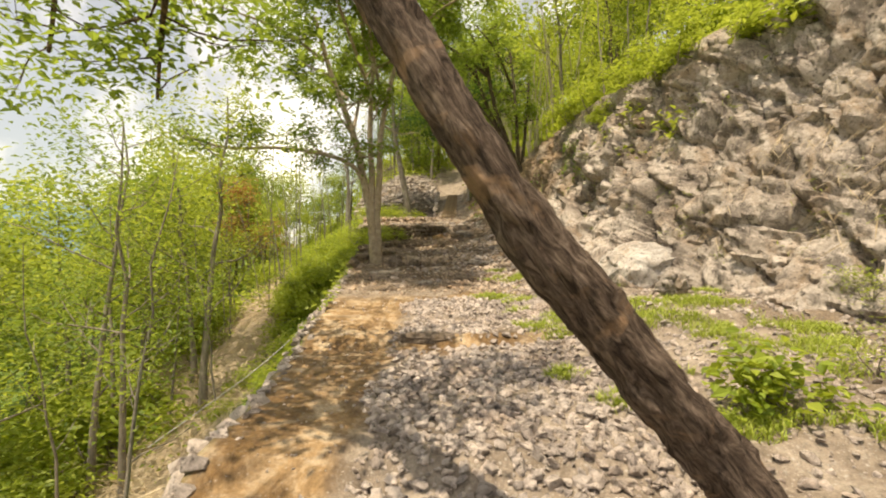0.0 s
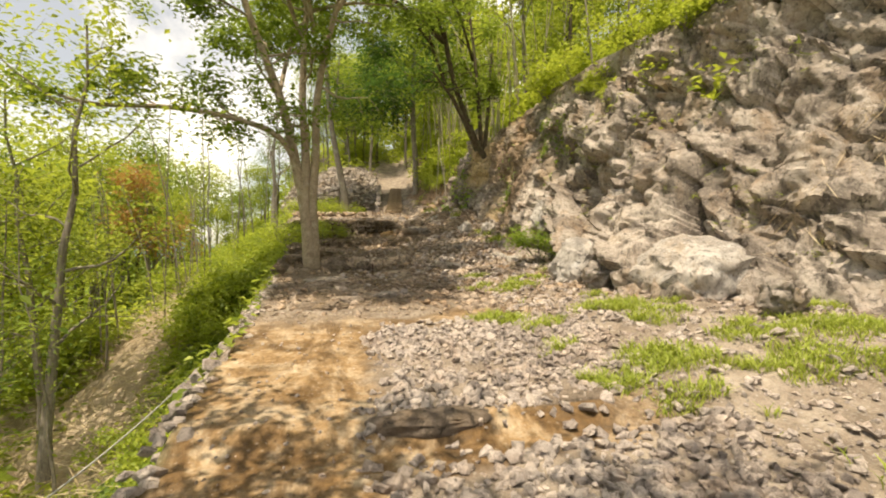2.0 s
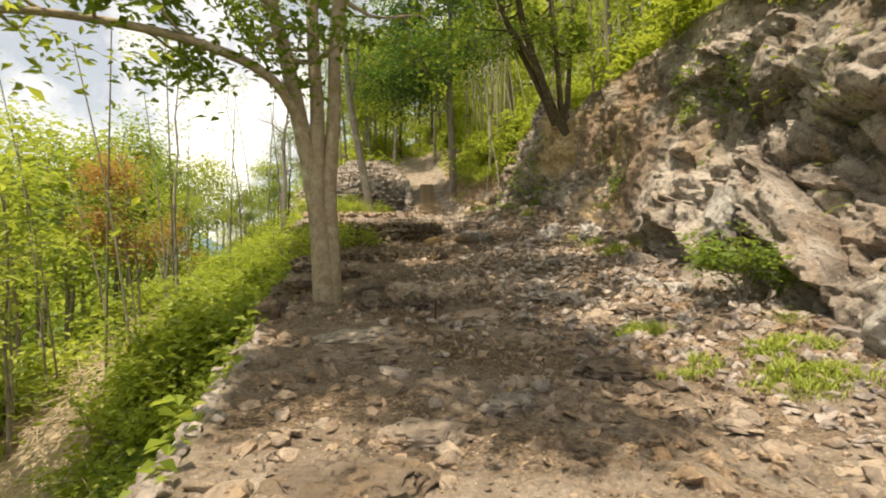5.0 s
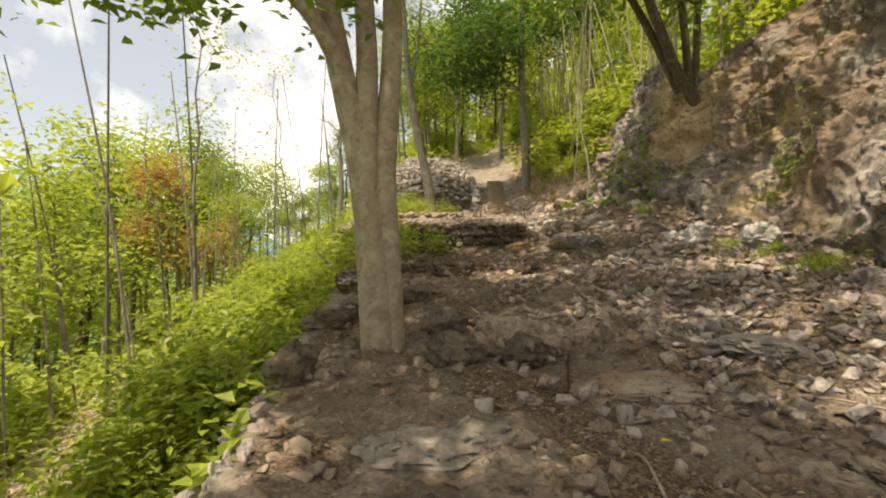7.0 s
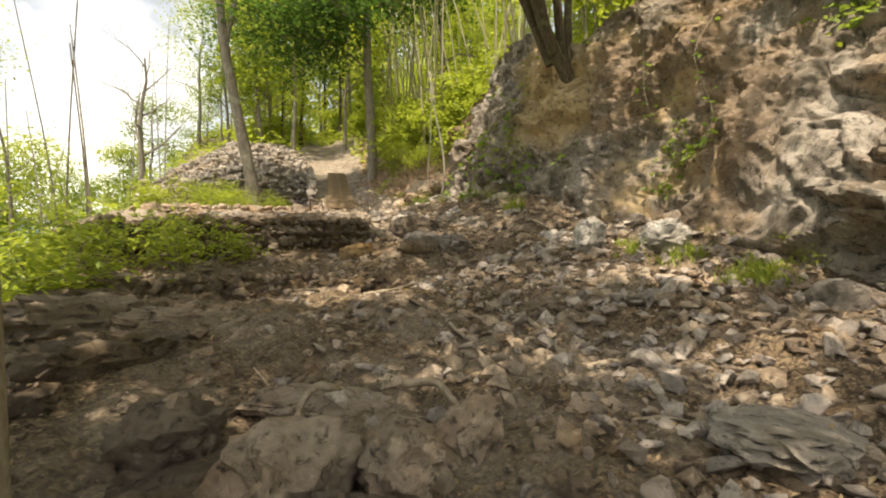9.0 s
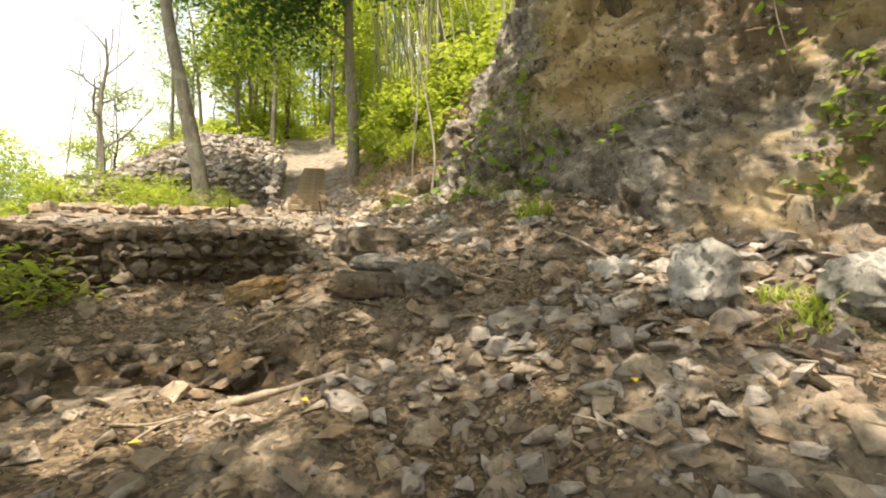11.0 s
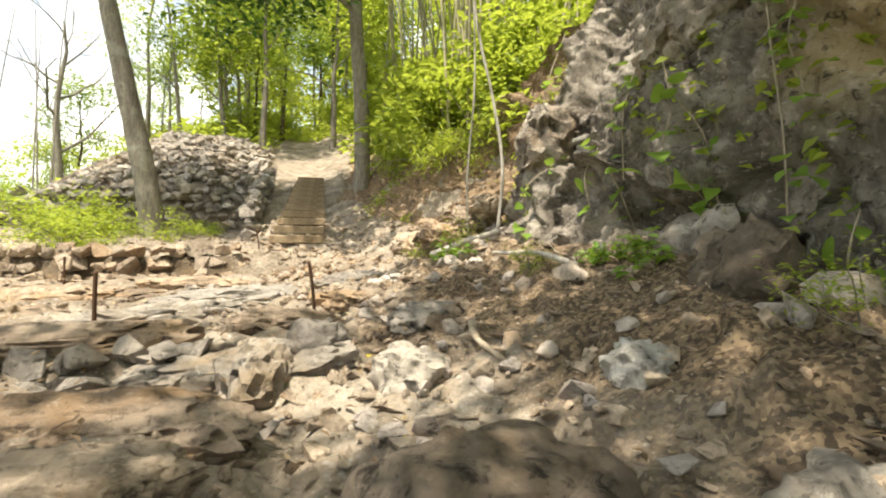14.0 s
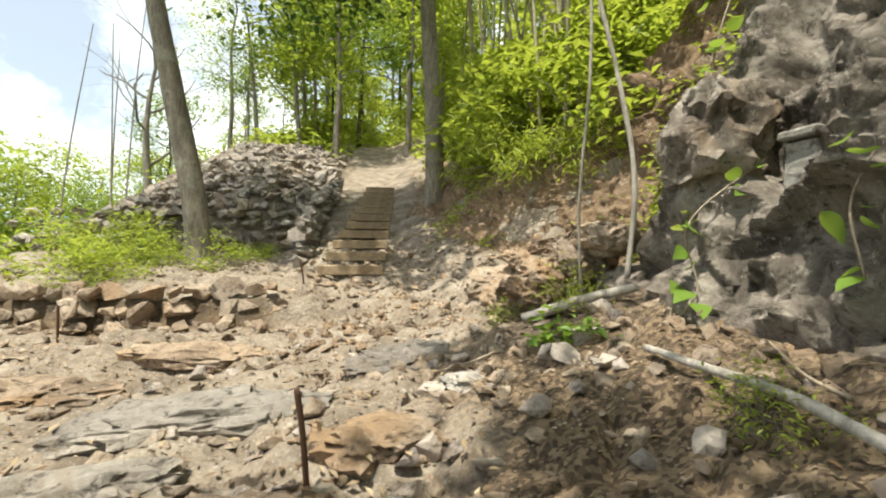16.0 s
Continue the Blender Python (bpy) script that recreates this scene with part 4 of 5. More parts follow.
scatter(bush_tall, spots(26, -15, -8.6, 4, 22, 1.2, 84) + spots(30, -3.5, 10, 39, 60, 1.4, 85, lambda x, y: abs(x - 0.6) > 1.6), 1.2, 2.0)

# ---- distance ----
def build_hill():
    xs, ys = np.linspace(-1, 1, 60), np.linspace(0, 1, 16)
    X, Y = np.meshgrid(xs, ys)
    x, y = X.ravel(), Y.ravel()
    h = np.sin(math.pi * y) * (170 + 60 * fbm(np.stack([x * 4, y * 2, x * 0], 1), 5, 5)) * smooth(1.05, 0.4, np.abs(x))
    p = np.stack([-1300 + 800 * x, 1300 + 500 * x + 500 * y, -40 + h], 1)
    idx = np.arange(len(x)).reshape(X.shape)
    f = np.stack([idx[:-1, :-1], idx[:-1, 1:], idx[1:, 1:], idx[1:, :-1]], -1).reshape(-1, 4)
    tagged(new("backdrop", quick("backdrop", p, f, HILL, True)), "wooded hills across the valley, tinted blue-green as haze", "hills", kind="structure")


build_hill()

# ---- the rock face, to set things on ----
from mathutils.bvhtree import BVHTree
rock_tree = BVHTree.FromPolygons([v.co[:] for v in cliff.data.vertices], [p.vertices[:] for p in cliff.data.polygons])


def on_rock(y, z, out=0.07):
    hit = rock_tree.ray_cast(Vector((-1.5, y, z)), Vector((1, 0, 0)))[0]
    return (hit.x - out, y, z) if hit else (2.4, y, z)


# ---- plant cover that nobody could count ----
def cover(name, label, category, mat, n, x0, x1, y0, y1, keep, size, lift, seed, ratio=0.6, up=0.75, droop=0.1, lean=None):
    r = rng_of(seed)
    x, y = r.uniform(x0, x1, n), r.uniform(y0, y1, n)
    k = keep(x, y) > r.uniform(0, 1, n)
    x, y = x[k], y[k]
    z = surface_z(x, y) + np.abs(r.normal(0, 1, len(x))) * lift + 0.02
    v, f = leaves(r, np.stack([x, y, z], 1), up, size, ratio, 0.04, 1, droop)
    ob = new(name, quick(name, v, f, mat))
    tagged(ob, label, category, kind="stuff")
    return ob


def brow_v(y):
    return cliff_foot(y) + cliff_width(y)


cover("ground_cover", "heart-leaved green creepers along the trail's edge", "creepers", LEAF_YELLOW, 46000, -7.5, -1.6, 6.5, 33,
      lambda x, y: smooth(0.1, -0.15, x - edge_left(y)) * smooth(-1.0, 0.0, x - edge_left(y) + 0.35 * np.sin(y) + knots(y, (6, 0.7), (13, 1.5), (17, 2.6), (33, 3.0))) * smooth(6.5, 9, y), 0.13, 0.14, 301, 0.75)
cover("ground_cover", "low green weeds on the bank above the rock", "weeds", LEAF_YELLOW, 16000, 3.0, 14, 6, 45,
      lambda x, y: smooth(-0.2, 0.3, x - brow_v(y)) * smooth(8, 4, x - brow_v(y)), 0.17, 0.3, 302, 0.5)
cover("ground_cover", "leafy green undergrowth of the falling slope", "undergrowth", LEAF_YELLOW, 26000, -34, -5, 4, 60,
      lambda x, y: smooth(-5.5, -8, x - edge_left(y)) + 0.05 * smooth(-2.4, -4, x - edge_left(y)), 0.28, 0.55, 303, 0.5)
cover("ground_cover", "leafy green undergrowth beyond the stone heap", "undergrowth", LEAF_YELLOW, 14000, -14, 8, 33, 62,
      lambda x, y: (1 - smooth(1.6, 0.9, np.abs(x - 0.6)) * smooth(44, 42, y)) * (1 - smooth(-7, -6, x) * smooth(0, -0.7, x) * smooth(38.5, 37, y)), 0.3, 0.4, 309, 0.5)
cover("straw", "dry straw lying on the falling slope", "straw", STRAW, 22000, -15, -4, 4, 28,
      lambda x, y: smooth(-1.4, -2.4, x - edge_left(y)) * smooth(-13, -9, x - edge_left(y)), 0.75, 0.06, 304, 0.03, 0.85, 0.15)
cover("fallen_leaves", "dry brown leaves fallen on the trail", "leaf litter", DRYLEAF, 24000, -3.2, 3.2, 10, 31,
      lambda x, y: smooth(0, 0.3, x - edge_left(y)) * smooth(0.2, -0.2, x - cliff_foot(y)) * (0.45 - 0.2 * smooth(0.8, 1.4, x) * smooth(20.5, 21.5, y)), 0.05, 0.01, 305, 0.45, 0.9, 0.0)


def build_far_woods():
    r = rng_of(311)
    c = []
    for _ in range(200):
        a, d = r.uniform(-1.25, 0.45), r.uniform(48, 170)
        x, y = d * math.sin(a), 8 + d * math.cos(a)
        z = float(ground_z(x, y))
        h, w = r.uniform(6, 12), r.uniform(2.5, 4.5)
        q = r.normal(0, 1, (64, 3))
        q = q / np.linalg.norm(q, axis=1)[:, None] * r.uniform(0.5, 1.0, (64, 1))
        c.append(q * np.array((w, w, h * 0.45)) + np.array((x, y, z + h * 0.55)))
    v, f = leaves(r, np.concatenate(c), 0.3, 0.7, 0.6, 0.5, 5)
    tagged(new("far_woods", quick("far_woods", v, f, LEAF_YELLOW)), "sunlit woods across the slope and valley", "woods", kind="stuff")


build_far_woods()


def grass(name, patches, seed, per=1300, height=0.12):
    r = rng_of(seed)
    P = []
    for x, y, rad in patches:
        n = int(per * rad / 0.5)
        a, d = r.uniform(0, 6.28, n), rad * np.sqrt(r.uniform(0, 1, n)) * r.uniform(0.5, 1.1, n)
        P.append(np.stack([x + d * np.cos(a) * 1.2, y + d * np.sin(a) * 0.8], 1))
    P = np.concatenate(P)
    P = P[fbm(np.stack([P[:, 0] * 2.2, P[:, 1] * 2.2, 0 * P[:, 0]], 1), 3, 77) > -0.12]
    x, y = P[:, 0], P[:, 1]
    n = len(x)
    z = surface_z(x, y) - 0.01
    a = r.uniform(0, 6.28, n)
    h = height * r.uniform(0.4, 1.2, n)
    tilt = r.uniform(0.2, 0.9, n)
    d = np.stack([np.cos(a) * tilt, np.sin(a) * tilt, np.ones(n)], 1) * h[:, None]
    s = np.stack([-np.sin(a), np.cos(a), 0 * a], 1) * r.uniform(0.003, 0.008, n)[:, None]
    c = np.stack([x, y, z], 1)
    bend = np.stack([np.cos(a), np.sin(a), -0.6 + 0 * a], 1) * (h * 0.25)[:, None]
    v = np.stack([c - s * 0.6, c + s * 0.6, c + d * 0.55 + s, c + d * 0.55 - s, c + d + bend], 1).reshape(-1, 3)
    i = np.arange(n)[:, None] * 5
    ob = new(name, quick(name, v, [i + np.array((0, 1, 2, 3)), i + np.array((3, 2, 4))], LEAF_GRASS))
    tagged(ob, "tufts of bright green grass between the stones", "grass", kind="stuff")


grass("grass", [(1.5, 7.9, 0.5), (1.9, 6.5, 0.5), (2.3, 8.6, 0.6), (2.9, 7.0, 0.7), (3.5, 5.9, 0.6), (3.2, 9.1, 0.5), (1.6, 9.0, 0.5), (1.9, 11.7, 0.45), (2.3, 12.3, 0.4),
                (1.25, 5.0, 0.25), (4.2, 7.5, 0.6), (2.7, 4.5, 0.5), (1.7, 4.2, 0.3), (2.2, 3.5, 0.4), (4.3, 5.2, 0.6), (1.0, 9.5, 0.4), (1.3, 7.1, 0.35), (2.9, 10.2, 0.4),
                (3.4, 7.9, 0.6), (3.9, 6.6, 0.6), (2.6, 5.6, 0.5), (3.6, 4.6, 0.6), (4.9, 6.2, 0.6), (2.0, 7.4, 0.45), (2.6, 9.5, 0.5), (4.6, 8.4, 0.4), (1.2, 12.3, 0.35), (3.0, 3.2, 0.5), (5.0, 4.4, 0.6), (2.0, 10.4, 0.35)], 321)
grass("grass", [(2.9, 16.8, 0.35), (3.0, 17.6, 0.4), (1.9, 24.9, 0.3), (2.2, 25.1, 0.35), (1.5, 13.4, 0.3), (2.6, 18.2, 0.3), (2.4, 20.5, 0.25)], 322, 700, 0.16)

# ---- stones ----
def hull(seed, flat=0.6, n=11):
    """A small angular stone, about one unit long."""
    r = rng_of(seed)
    p = r.normal(0, 1, (n, 3))
    p = p / np.linalg.norm(p, axis=1)[:, None] * r.uniform(0.75, 1.0, (n, 1)) * np.array((0.5, 0.38, 0.5 * flat))
    bm = bmesh.new()
    for q in p:
        bm.verts.new(q)
    res = bmesh.ops.convex_hull(bm, input=bm.verts)
    drop = [v for v in bm.verts if not v.link_faces]
    bmesh.ops.delete(bm, geom=drop, context="VERTS")
    bmesh.ops.triangulate(bm, faces=bm.faces)
    bm.verts.index_update()
    v = np.array([q.co[:] for q in bm.verts])
    f = np.array([[w.index for w in fc.verts] for fc in bm.faces])
    bm.free()
    return v, f


HULLS = [hull(400 + i, 0.45 + 0.05 * (i % 9)) for i in range(24)]
GRIT = [hull(460 + i, 0.5, 6) for i in range(10)]
FLAKES = [hull(440 + i, 0.22 + 0.03 * (i % 5)) for i in range(16)]


def turns(r, n, tip=0.35):
    a, b, c = r.uniform(0, 6.28, n), r.normal(0, tip, n), r.normal(0, tip, n)
    z, o = np.zeros(n), np.ones(n)
    A = np.stack([np.cos(a), -np.sin(a), z, np.sin(a), np.cos(a), z, z, z, o], 1).reshape(n, 3, 3)
    B = np.stack([o, z, z, z, np.cos(b), -np.sin(b), z, np.sin(b), np.cos(b)], 1).reshape(n, 3, 3)
    C = np.stack([np.cos(c), z, np.sin(c), z, o, z, -np.sin(c), z, np.cos(c)], 1).reshape(n, 3, 3)
    return A @ B @ C


def strew(shapes, pos, size, r, tip=0.35):
    """Many stones joined: vertices and triangles."""
    R = turns(r, len(pos), tip)
    vs, fs, o = [], [], 0
    pick = r.integers(0, len(shapes), len(pos))
    for i in range(len(pos)):
        v, f = shapes[pick[i]]
        vs.append((v * size[i]) @ R[i].T + pos[i])
        fs.append(f + o)
        o += len(v)
    return np.concatenate(vs), np.concatenate(fs)


def strew_field(name, label, shapes, mat, n, x0, x1, y0, y1, smin, smax, keep, seed, tip=0.35, sink=0.12, power=2.2):
    r = rng_of(seed)
    x, y = r.uniform(x0, x1, n), r.uniform(y0, y1, n)
    k = keep(x, y) > r.uniform(0, 1, n)
    x, y = x[k], y[k]
    size = smin + (smax - smin) * r.uniform(0, 1, len(x)) ** power
    pos = np.stack([x, y, surface_z(x, y) + size * (0.2 - sink)], 1)
    v, f = strew(shapes, pos, size, r, tip)
    ob = new(name, quick(name, v, f, mat))
    tagged(ob, label, "rubble", kind="stuff")


def in_trail(x, y):
    return smooth(0.05, 0.25, x - edge_left(y)) * smooth(0.3, 0.0, x - cliff_foot(y))


def stone_bed(x, y):
    return smooth(-0.78, -0.55, x + 0.15 * np.sin(3.1 * y)) * smooth(2.1, 1.5, x) * (1 - 0.85 * smooth(0.3, 0.15, np.abs(y - 6.5 - 0.12 * x))) * smooth(9.7, 9.1, y - 0.2 * x)


strew_field("rubble", "broken pale grey-pink limestone packed on the trail", HULLS, STONE, 9000, -0.8, 2.1, 1.0, 9.8, 0.05, 0.19, stone_bed, 501)
strew_field("rubble", "small pale stones scattered over dry earth", HULLS + FLAKES, STONE, 10500, 1.3, 6.6, 1.0, 13, 0.03, 0.19, lambda x, y: in_trail(x, y) * 0.95, 502, power=2.4)
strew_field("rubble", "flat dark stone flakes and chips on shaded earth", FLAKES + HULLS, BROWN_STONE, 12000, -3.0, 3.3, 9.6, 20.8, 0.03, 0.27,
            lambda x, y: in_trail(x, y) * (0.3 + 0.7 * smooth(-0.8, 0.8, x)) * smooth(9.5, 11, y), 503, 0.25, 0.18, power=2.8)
strew_field("rubble", "pale flat stone slabs lying loose on the shaded trail", FLAKES + HULLS, STONE, 2900, -1.4, 3.4, 11.5, 19.2, 0.05, 0.26,
            lambda x, y: in_trail(x, y) * (0.15 + 0.85 * smooth(0.0, 1.3, x)) * smooth(11.5, 13.5, y), 507, 0.4, 0.05, power=2.2)
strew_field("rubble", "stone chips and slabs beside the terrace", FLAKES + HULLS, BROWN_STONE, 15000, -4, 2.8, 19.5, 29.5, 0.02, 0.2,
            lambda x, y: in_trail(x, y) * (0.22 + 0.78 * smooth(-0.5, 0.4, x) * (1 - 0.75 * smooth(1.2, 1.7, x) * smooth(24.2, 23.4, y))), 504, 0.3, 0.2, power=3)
strew_field("rubble", "tumbled blocks along the foot of the rock", HULLS, STONE, 620, 1.6, 5.5, 6, 27.5, 0.12, 0.42,
            lambda x, y: smooth(-0.9, -0.2, x - cliff_foot(y)) * smooth(0.4, 0.1, x - cliff_foot(y)), 505, 0.4, 0.15, 2.5)
strew_field("rubble", "pebbles and grit on the ochre path", HULLS, STONE, 700, -2.2, -0.4, 1, 11.5, 0.015, 0.07, in_trail, 506, power=3)


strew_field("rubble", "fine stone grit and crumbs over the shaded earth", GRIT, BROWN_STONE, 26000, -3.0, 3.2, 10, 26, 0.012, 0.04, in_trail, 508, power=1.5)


def stone_objects(parent, places, mat, seed, shapes=HULLS, name="stone", tip=0.3):
    """Single stones as parts on shared meshes: places are (x, y, z, size)."""
    r = rng_of(seed)
    pool = [quick(name, v, f, mat) for v, f in shapes[:14]]
    R = turns(r, len(places), tip)
    base = Matrix.Translation(-parent.location)
    for i, (x, y, z, s) in enumerate(places):
        ob = new(name, pool[int(r.integers(0, len(pool)))])
        ob.parent = parent
        ob.matrix_local = base @ Matrix.Translation((x, y, z)) @ Matrix(R[i].tolist()).to_4x4() @ Matrix.Diagonal((s, s, s, 1))


def rock_mesh(name, seed, dims, mat, sub=3, rough=0.16, k=1.6):
    bm = bmesh.new()
    bmesh.ops.create_icosphere(bm, subdivisions=sub, radius=1.0)
    co = np.array([v.co[:] for v in bm.verts])
    box = np.sign(co) * np.abs(co) ** 0.65
    co = 0.5 * co + 0.5 * box
    q = co * np.array(dims) / (dims[0] * dims[1] * dims[2]) ** (1 / 3)
    bumps = 0.7 * plates(q * k + seed * 3.3, seed, 1.4) + 0.35 * plates(q * 3 * k + seed, seed + 5, 1.4) + 0.16 * plates(q * 7 * k + seed, seed + 9) + 0.8 * fbm(q * 2.4 + seed, 5, seed, 0.6)
    co = co * (1 + rough * bumps)[:, None] * np.array(dims) * 0.5
    for v, c in zip(bm.verts, co):
        v.co = c
    me = bpy.data.meshes.new(name)
    bm.to_mesh(me)
    bm.free()
    me.polygons.foreach_set("use_smooth", np.ones(len(me.polygons), dtype=bool))
    me.set_sharp_from_angle(angle=radians(44))
    me.materials.append(mat)
    return me


def boulder(x, y, z, dims, mat, label, seed, rot=(0, 0, 0), name="boulder", rough=0.16):
    ob = new(name, rock_mesh(name, seed, dims, BOULDER if mat is STONE else mat, 4, rough))
    ob.matrix_world = pose(x, y, z, *rot)
    tagged(ob, label, "rock")
    return ob


boulder(4.05, 8.2, 0.78, (0.55, 0.45, 0.42), STONE_DARK, "grey boulder lying on the stony ground", 1, (5, 8, 30))
boulder(4.15, 9.9, 1.0, (1.55, 1.6, 0.95), STONE, "broad pale limestone block at the foot of the rock", 2, (8, -14, 20), rough=0.10)
boulder(-0.2, 6.72, 0.10, (0.95, 0.28, 0.2), LUMP, "dark wet stone sill across the path", 25, (0, 2, 4), "stone_sill", 0.07)
boulder(0.85, 6.9, 0.14, (0.85, 0.28, 0.18), LUMP, "dark wet stone sill across the path", 26, (0, -2, 8), "stone_sill", 0.07)
boulder(3.15, 11.75, 1.05, (0.75, 0.85, 1.0), STONE, "tilted pale limestone slab against the rock", 3, (20, 25, 40), "slab", 0.12)
boulder(3.25, 11.1, 0.85, (0.9, 0.5, 0.5), STONE_DARK, "low grey block against the rock", 4, (0, 10, 60))
boulder(4.15, 12.1, 2.15, (0.5, 0.4, 1.0), STONE, "pale upright stone set in the rock face", 5, (10, 15, 0))
boulder(3.55, 14.7, 2.2, (0.45, 0.45, 0.9), STONE, "pale upright stone set in the rock face", 6, (0, 20, 0))
boulder(2.75, 14.75, 1.0, (0.5, 0.4, 0.35), STONE, "pale angular stone beside a green bush", 7, (15, 10, 30))
boulder(2.6, 15.2, 1.1, (0.4, 0.5, 0.3), STONE, "pale angular stone beside a green bush", 8, (25, 5, 70))
boulder(2.5, 19.4, 1.95, (0.55, 0.45, 0.42), STONE, "pale stone on the shaded ground below the rock", 9, (5, 10, 20))
boulder(3.0, 18.0, 2.0, (0.5, 0.5, 0.4), STONE, "pale stone on the shaded ground below the rock", 10, (5, 20, 50))
boulder(-0.2, 20.45, 1.93, (0.46, 0.2, 0.18), OCHRE_ROCK, "rusty brown stone lying below the terrace wall", 11, (5, -14, 8))
boulder(0.64, 20.05, 1.97, (0.62, 0.30, 0.22), LUMP, "long grey stone laid as a rough step", 12, (4, 2, 3), "stone_step", 0.07)
boulder(0.85, 20.62, 2.13, (0.56, 0.30, 0.17), STONE_DARK, "long grey stone laid as a rough step", 13, (0, 3, -4), "stone_step", 0.07)
boulder(0.9, 21.2, 2.28, (0.82, 0.55, 0.42), LUMP, "dark stone laid as a rough step", 14, (0, 2, 6), "stone_step", 0.1)
boulder(1.12, 19.95, 1.98, (0.42, 0.5, 0.3), STONE_DARK, "dark grey slab beside the rough steps", 15, (12, 15, 25), "slab")
boulder(1.68, 20.75, 2.30, (0.5, 0.36, 0.3), STONE_DARK, "dark grey boulder on leaf litter", 16, (10, -10, 20))
for i, (x, y) in enumerate(((-3.5, 21.3), (-2.75, 21.2), (-2.3, 21.36), (-1.5, 21.22), (-0.75, 21.3), (-0.2, 21.4))):
    boulder(x, y, 2.41 + 0.015 * (i % 3), (0.36 + 0.1 * (i % 3), 0.30, 0.15), BROWN_STONE, "flat capping slab on the terrace edge", 110 + i, (3, 5 * (i % 3) - 5, 14 * (i % 4) - 20), "slab", 0.13)
boulder(2.35, 18.5, 2.05, (0.36, 0.34, 0.42), STONE, "pale rounded boulder below the shaded rock", 24, (5, 8, 15))
boulder(2.3, 20.4, 2.42, (0.45, 0.35, 0.28), STONE, "pale stone on leaf litter", 17, (10, 10, 0))
boulder(2.5, 21.75, 2.85, (0.5, 0.5, 0.7), LUMP, "dark boulder leaning under the overhang", 18, (10, 20, 0))
boulder(1.7, 21.55, 2.55, (0.34, 0.26, 0.24), STONE, "pale mossy stone on leaf litter", 19, (0, 0, 40))
boulder(1.3, 24.1, 2.78, (0.5, 0.36, 0.2), STONE, "flat pale stone set in the rubble", 20, (5, 5, 20), "slab")
boulder(0.43, 22.5, 2.52, (0.35, 0.3, 0.34), STONE_DARK, "grey stone at the edge of the ledge", 21, (10, 0, 10))
boulder(0.9, 22.2, 2.42, (0.45, 0.36, 0.32), STONE_DARK, "grey stone at the edge of the ledge", 22, (0, 15, 60))
boulder(0.15, 22.35, 2.45, (0.5, 0.34, 0.34), STONE_DARK, "grey stone at the edge of the ledge", 23, (5, 10, 100))
for i, (dx, dy, w) in enumerate(((-1.55, 15.35, 0.5), (-1.1, 15.75, 0.62), (-0.62, 15.7, 0.5), (-0.95, 15.3, 0.42), (-1.65, 16.2, 0.5), (-0.25, 15.9, 0.4), (-2.9, 14.9, 0.5), (-2.75, 16.6, 0.7), (-2.2, 17.4, 0.7), (-2.7, 18.3, 0.8), (-3.0, 19.0, 0.7))):
    boulder(dx, dy, float(ground_z(dx, dy)) + (0.08 if i < 7 else 0.0), (w * (0.95 if i < 7 else 1.6), w * 0.75, w * (0.65 if i < 7 else 0.5)), BROWN_STONE if i in (1, 2, 5) else LUMP, "weathered brown rock lump among roots", 30 + i, (10 * i, 7 * i, 40 * i) if i < 7 else (5, 4, 6 * i))
for i in range(16):
    a = rng_of(600 + i)
    x, y = 2.25 + a.uniform(-0.55, 0.45), 25.9 + a.uniform(-0.7, 0.8)
    s = a.uniform(0.28, 0.55)
    boulder(x, y, float(ground_z(x, y)) + 0.12 + 0.35 * a.uniform(0, 1) * (x > 2.1), (s * 1.2, s * 0.9, s * 0.55), BROWN_STONE, "grey-brown stone in a tumbled heap below the bank", 60 + i, (a.uniform(-20, 20), a.uniform(-20, 20), a.uniform(0, 180)))

for i, (x, y, w, l, turn_) in enumerate(((0.1, 22.45, 1.1, 0.4, 8), (-0.9, 22.75, 1.5, 0.5, 3), (-2.1, 22.9, 1.4, 0.5, -4), (-0.55, 23.35, 1.0, 0.28, 14), (-1.7, 23.55, 1.2, 0.4, 6), (0.25, 23.15, 0.7, 0.4, 30), (-0.2, 24.1, 1.2, 0.45, 5),
                                         (-1.5, 24.5, 1.4, 0.5, -6), (0.75, 23.75, 0.6, 0.4, 40), (0.9, 24.9, 0.8, 0.5, 20), (-2.6, 25.2, 1.3, 0.5, 4), (-0.6, 25.4, 1.2, 0.4, -3), (1.15, 22.9, 0.5, 0.4, 15), (-1.6, 21.75, 1.6, 0.5, 2), (-0.3, 21.85, 1.0, 0.45, -8))):
    boulder(x, y, float(ground_z(x, y)) - 0.01, (w, l, 0.2), BROWN_STONE if i % 3 else STONE_DARK, "low shelf of bedrock showing through the earth", 130 + i, (4, 3 * (i % 3) - 3, turn_), "rock_shelf", 0.14)

for i in range(16):
    a = rng_of(1200 + i)
    y = 10.6 + 9.2 * (i + a.uniform(0, 0.8)) / 16
    x = a.uniform(float(edge_left(y)) + 0.5, min(2.6, float(cliff_foot(y)) - 0.5))
    w = a.uniform(0.45, 1.1)
    boulder(x, y, float(ground_z(x, y)) - 0.01, (w, w * 0.55, 0.17), (LUMP, BROWN_STONE, STONE_DARK)[i % 3], "low shelf of weathered rock half sunk in the trail", 160 + i, (3, a.uniform(-5, 5), a.uniform(-25, 25)), "rock_shelf", 0.14)

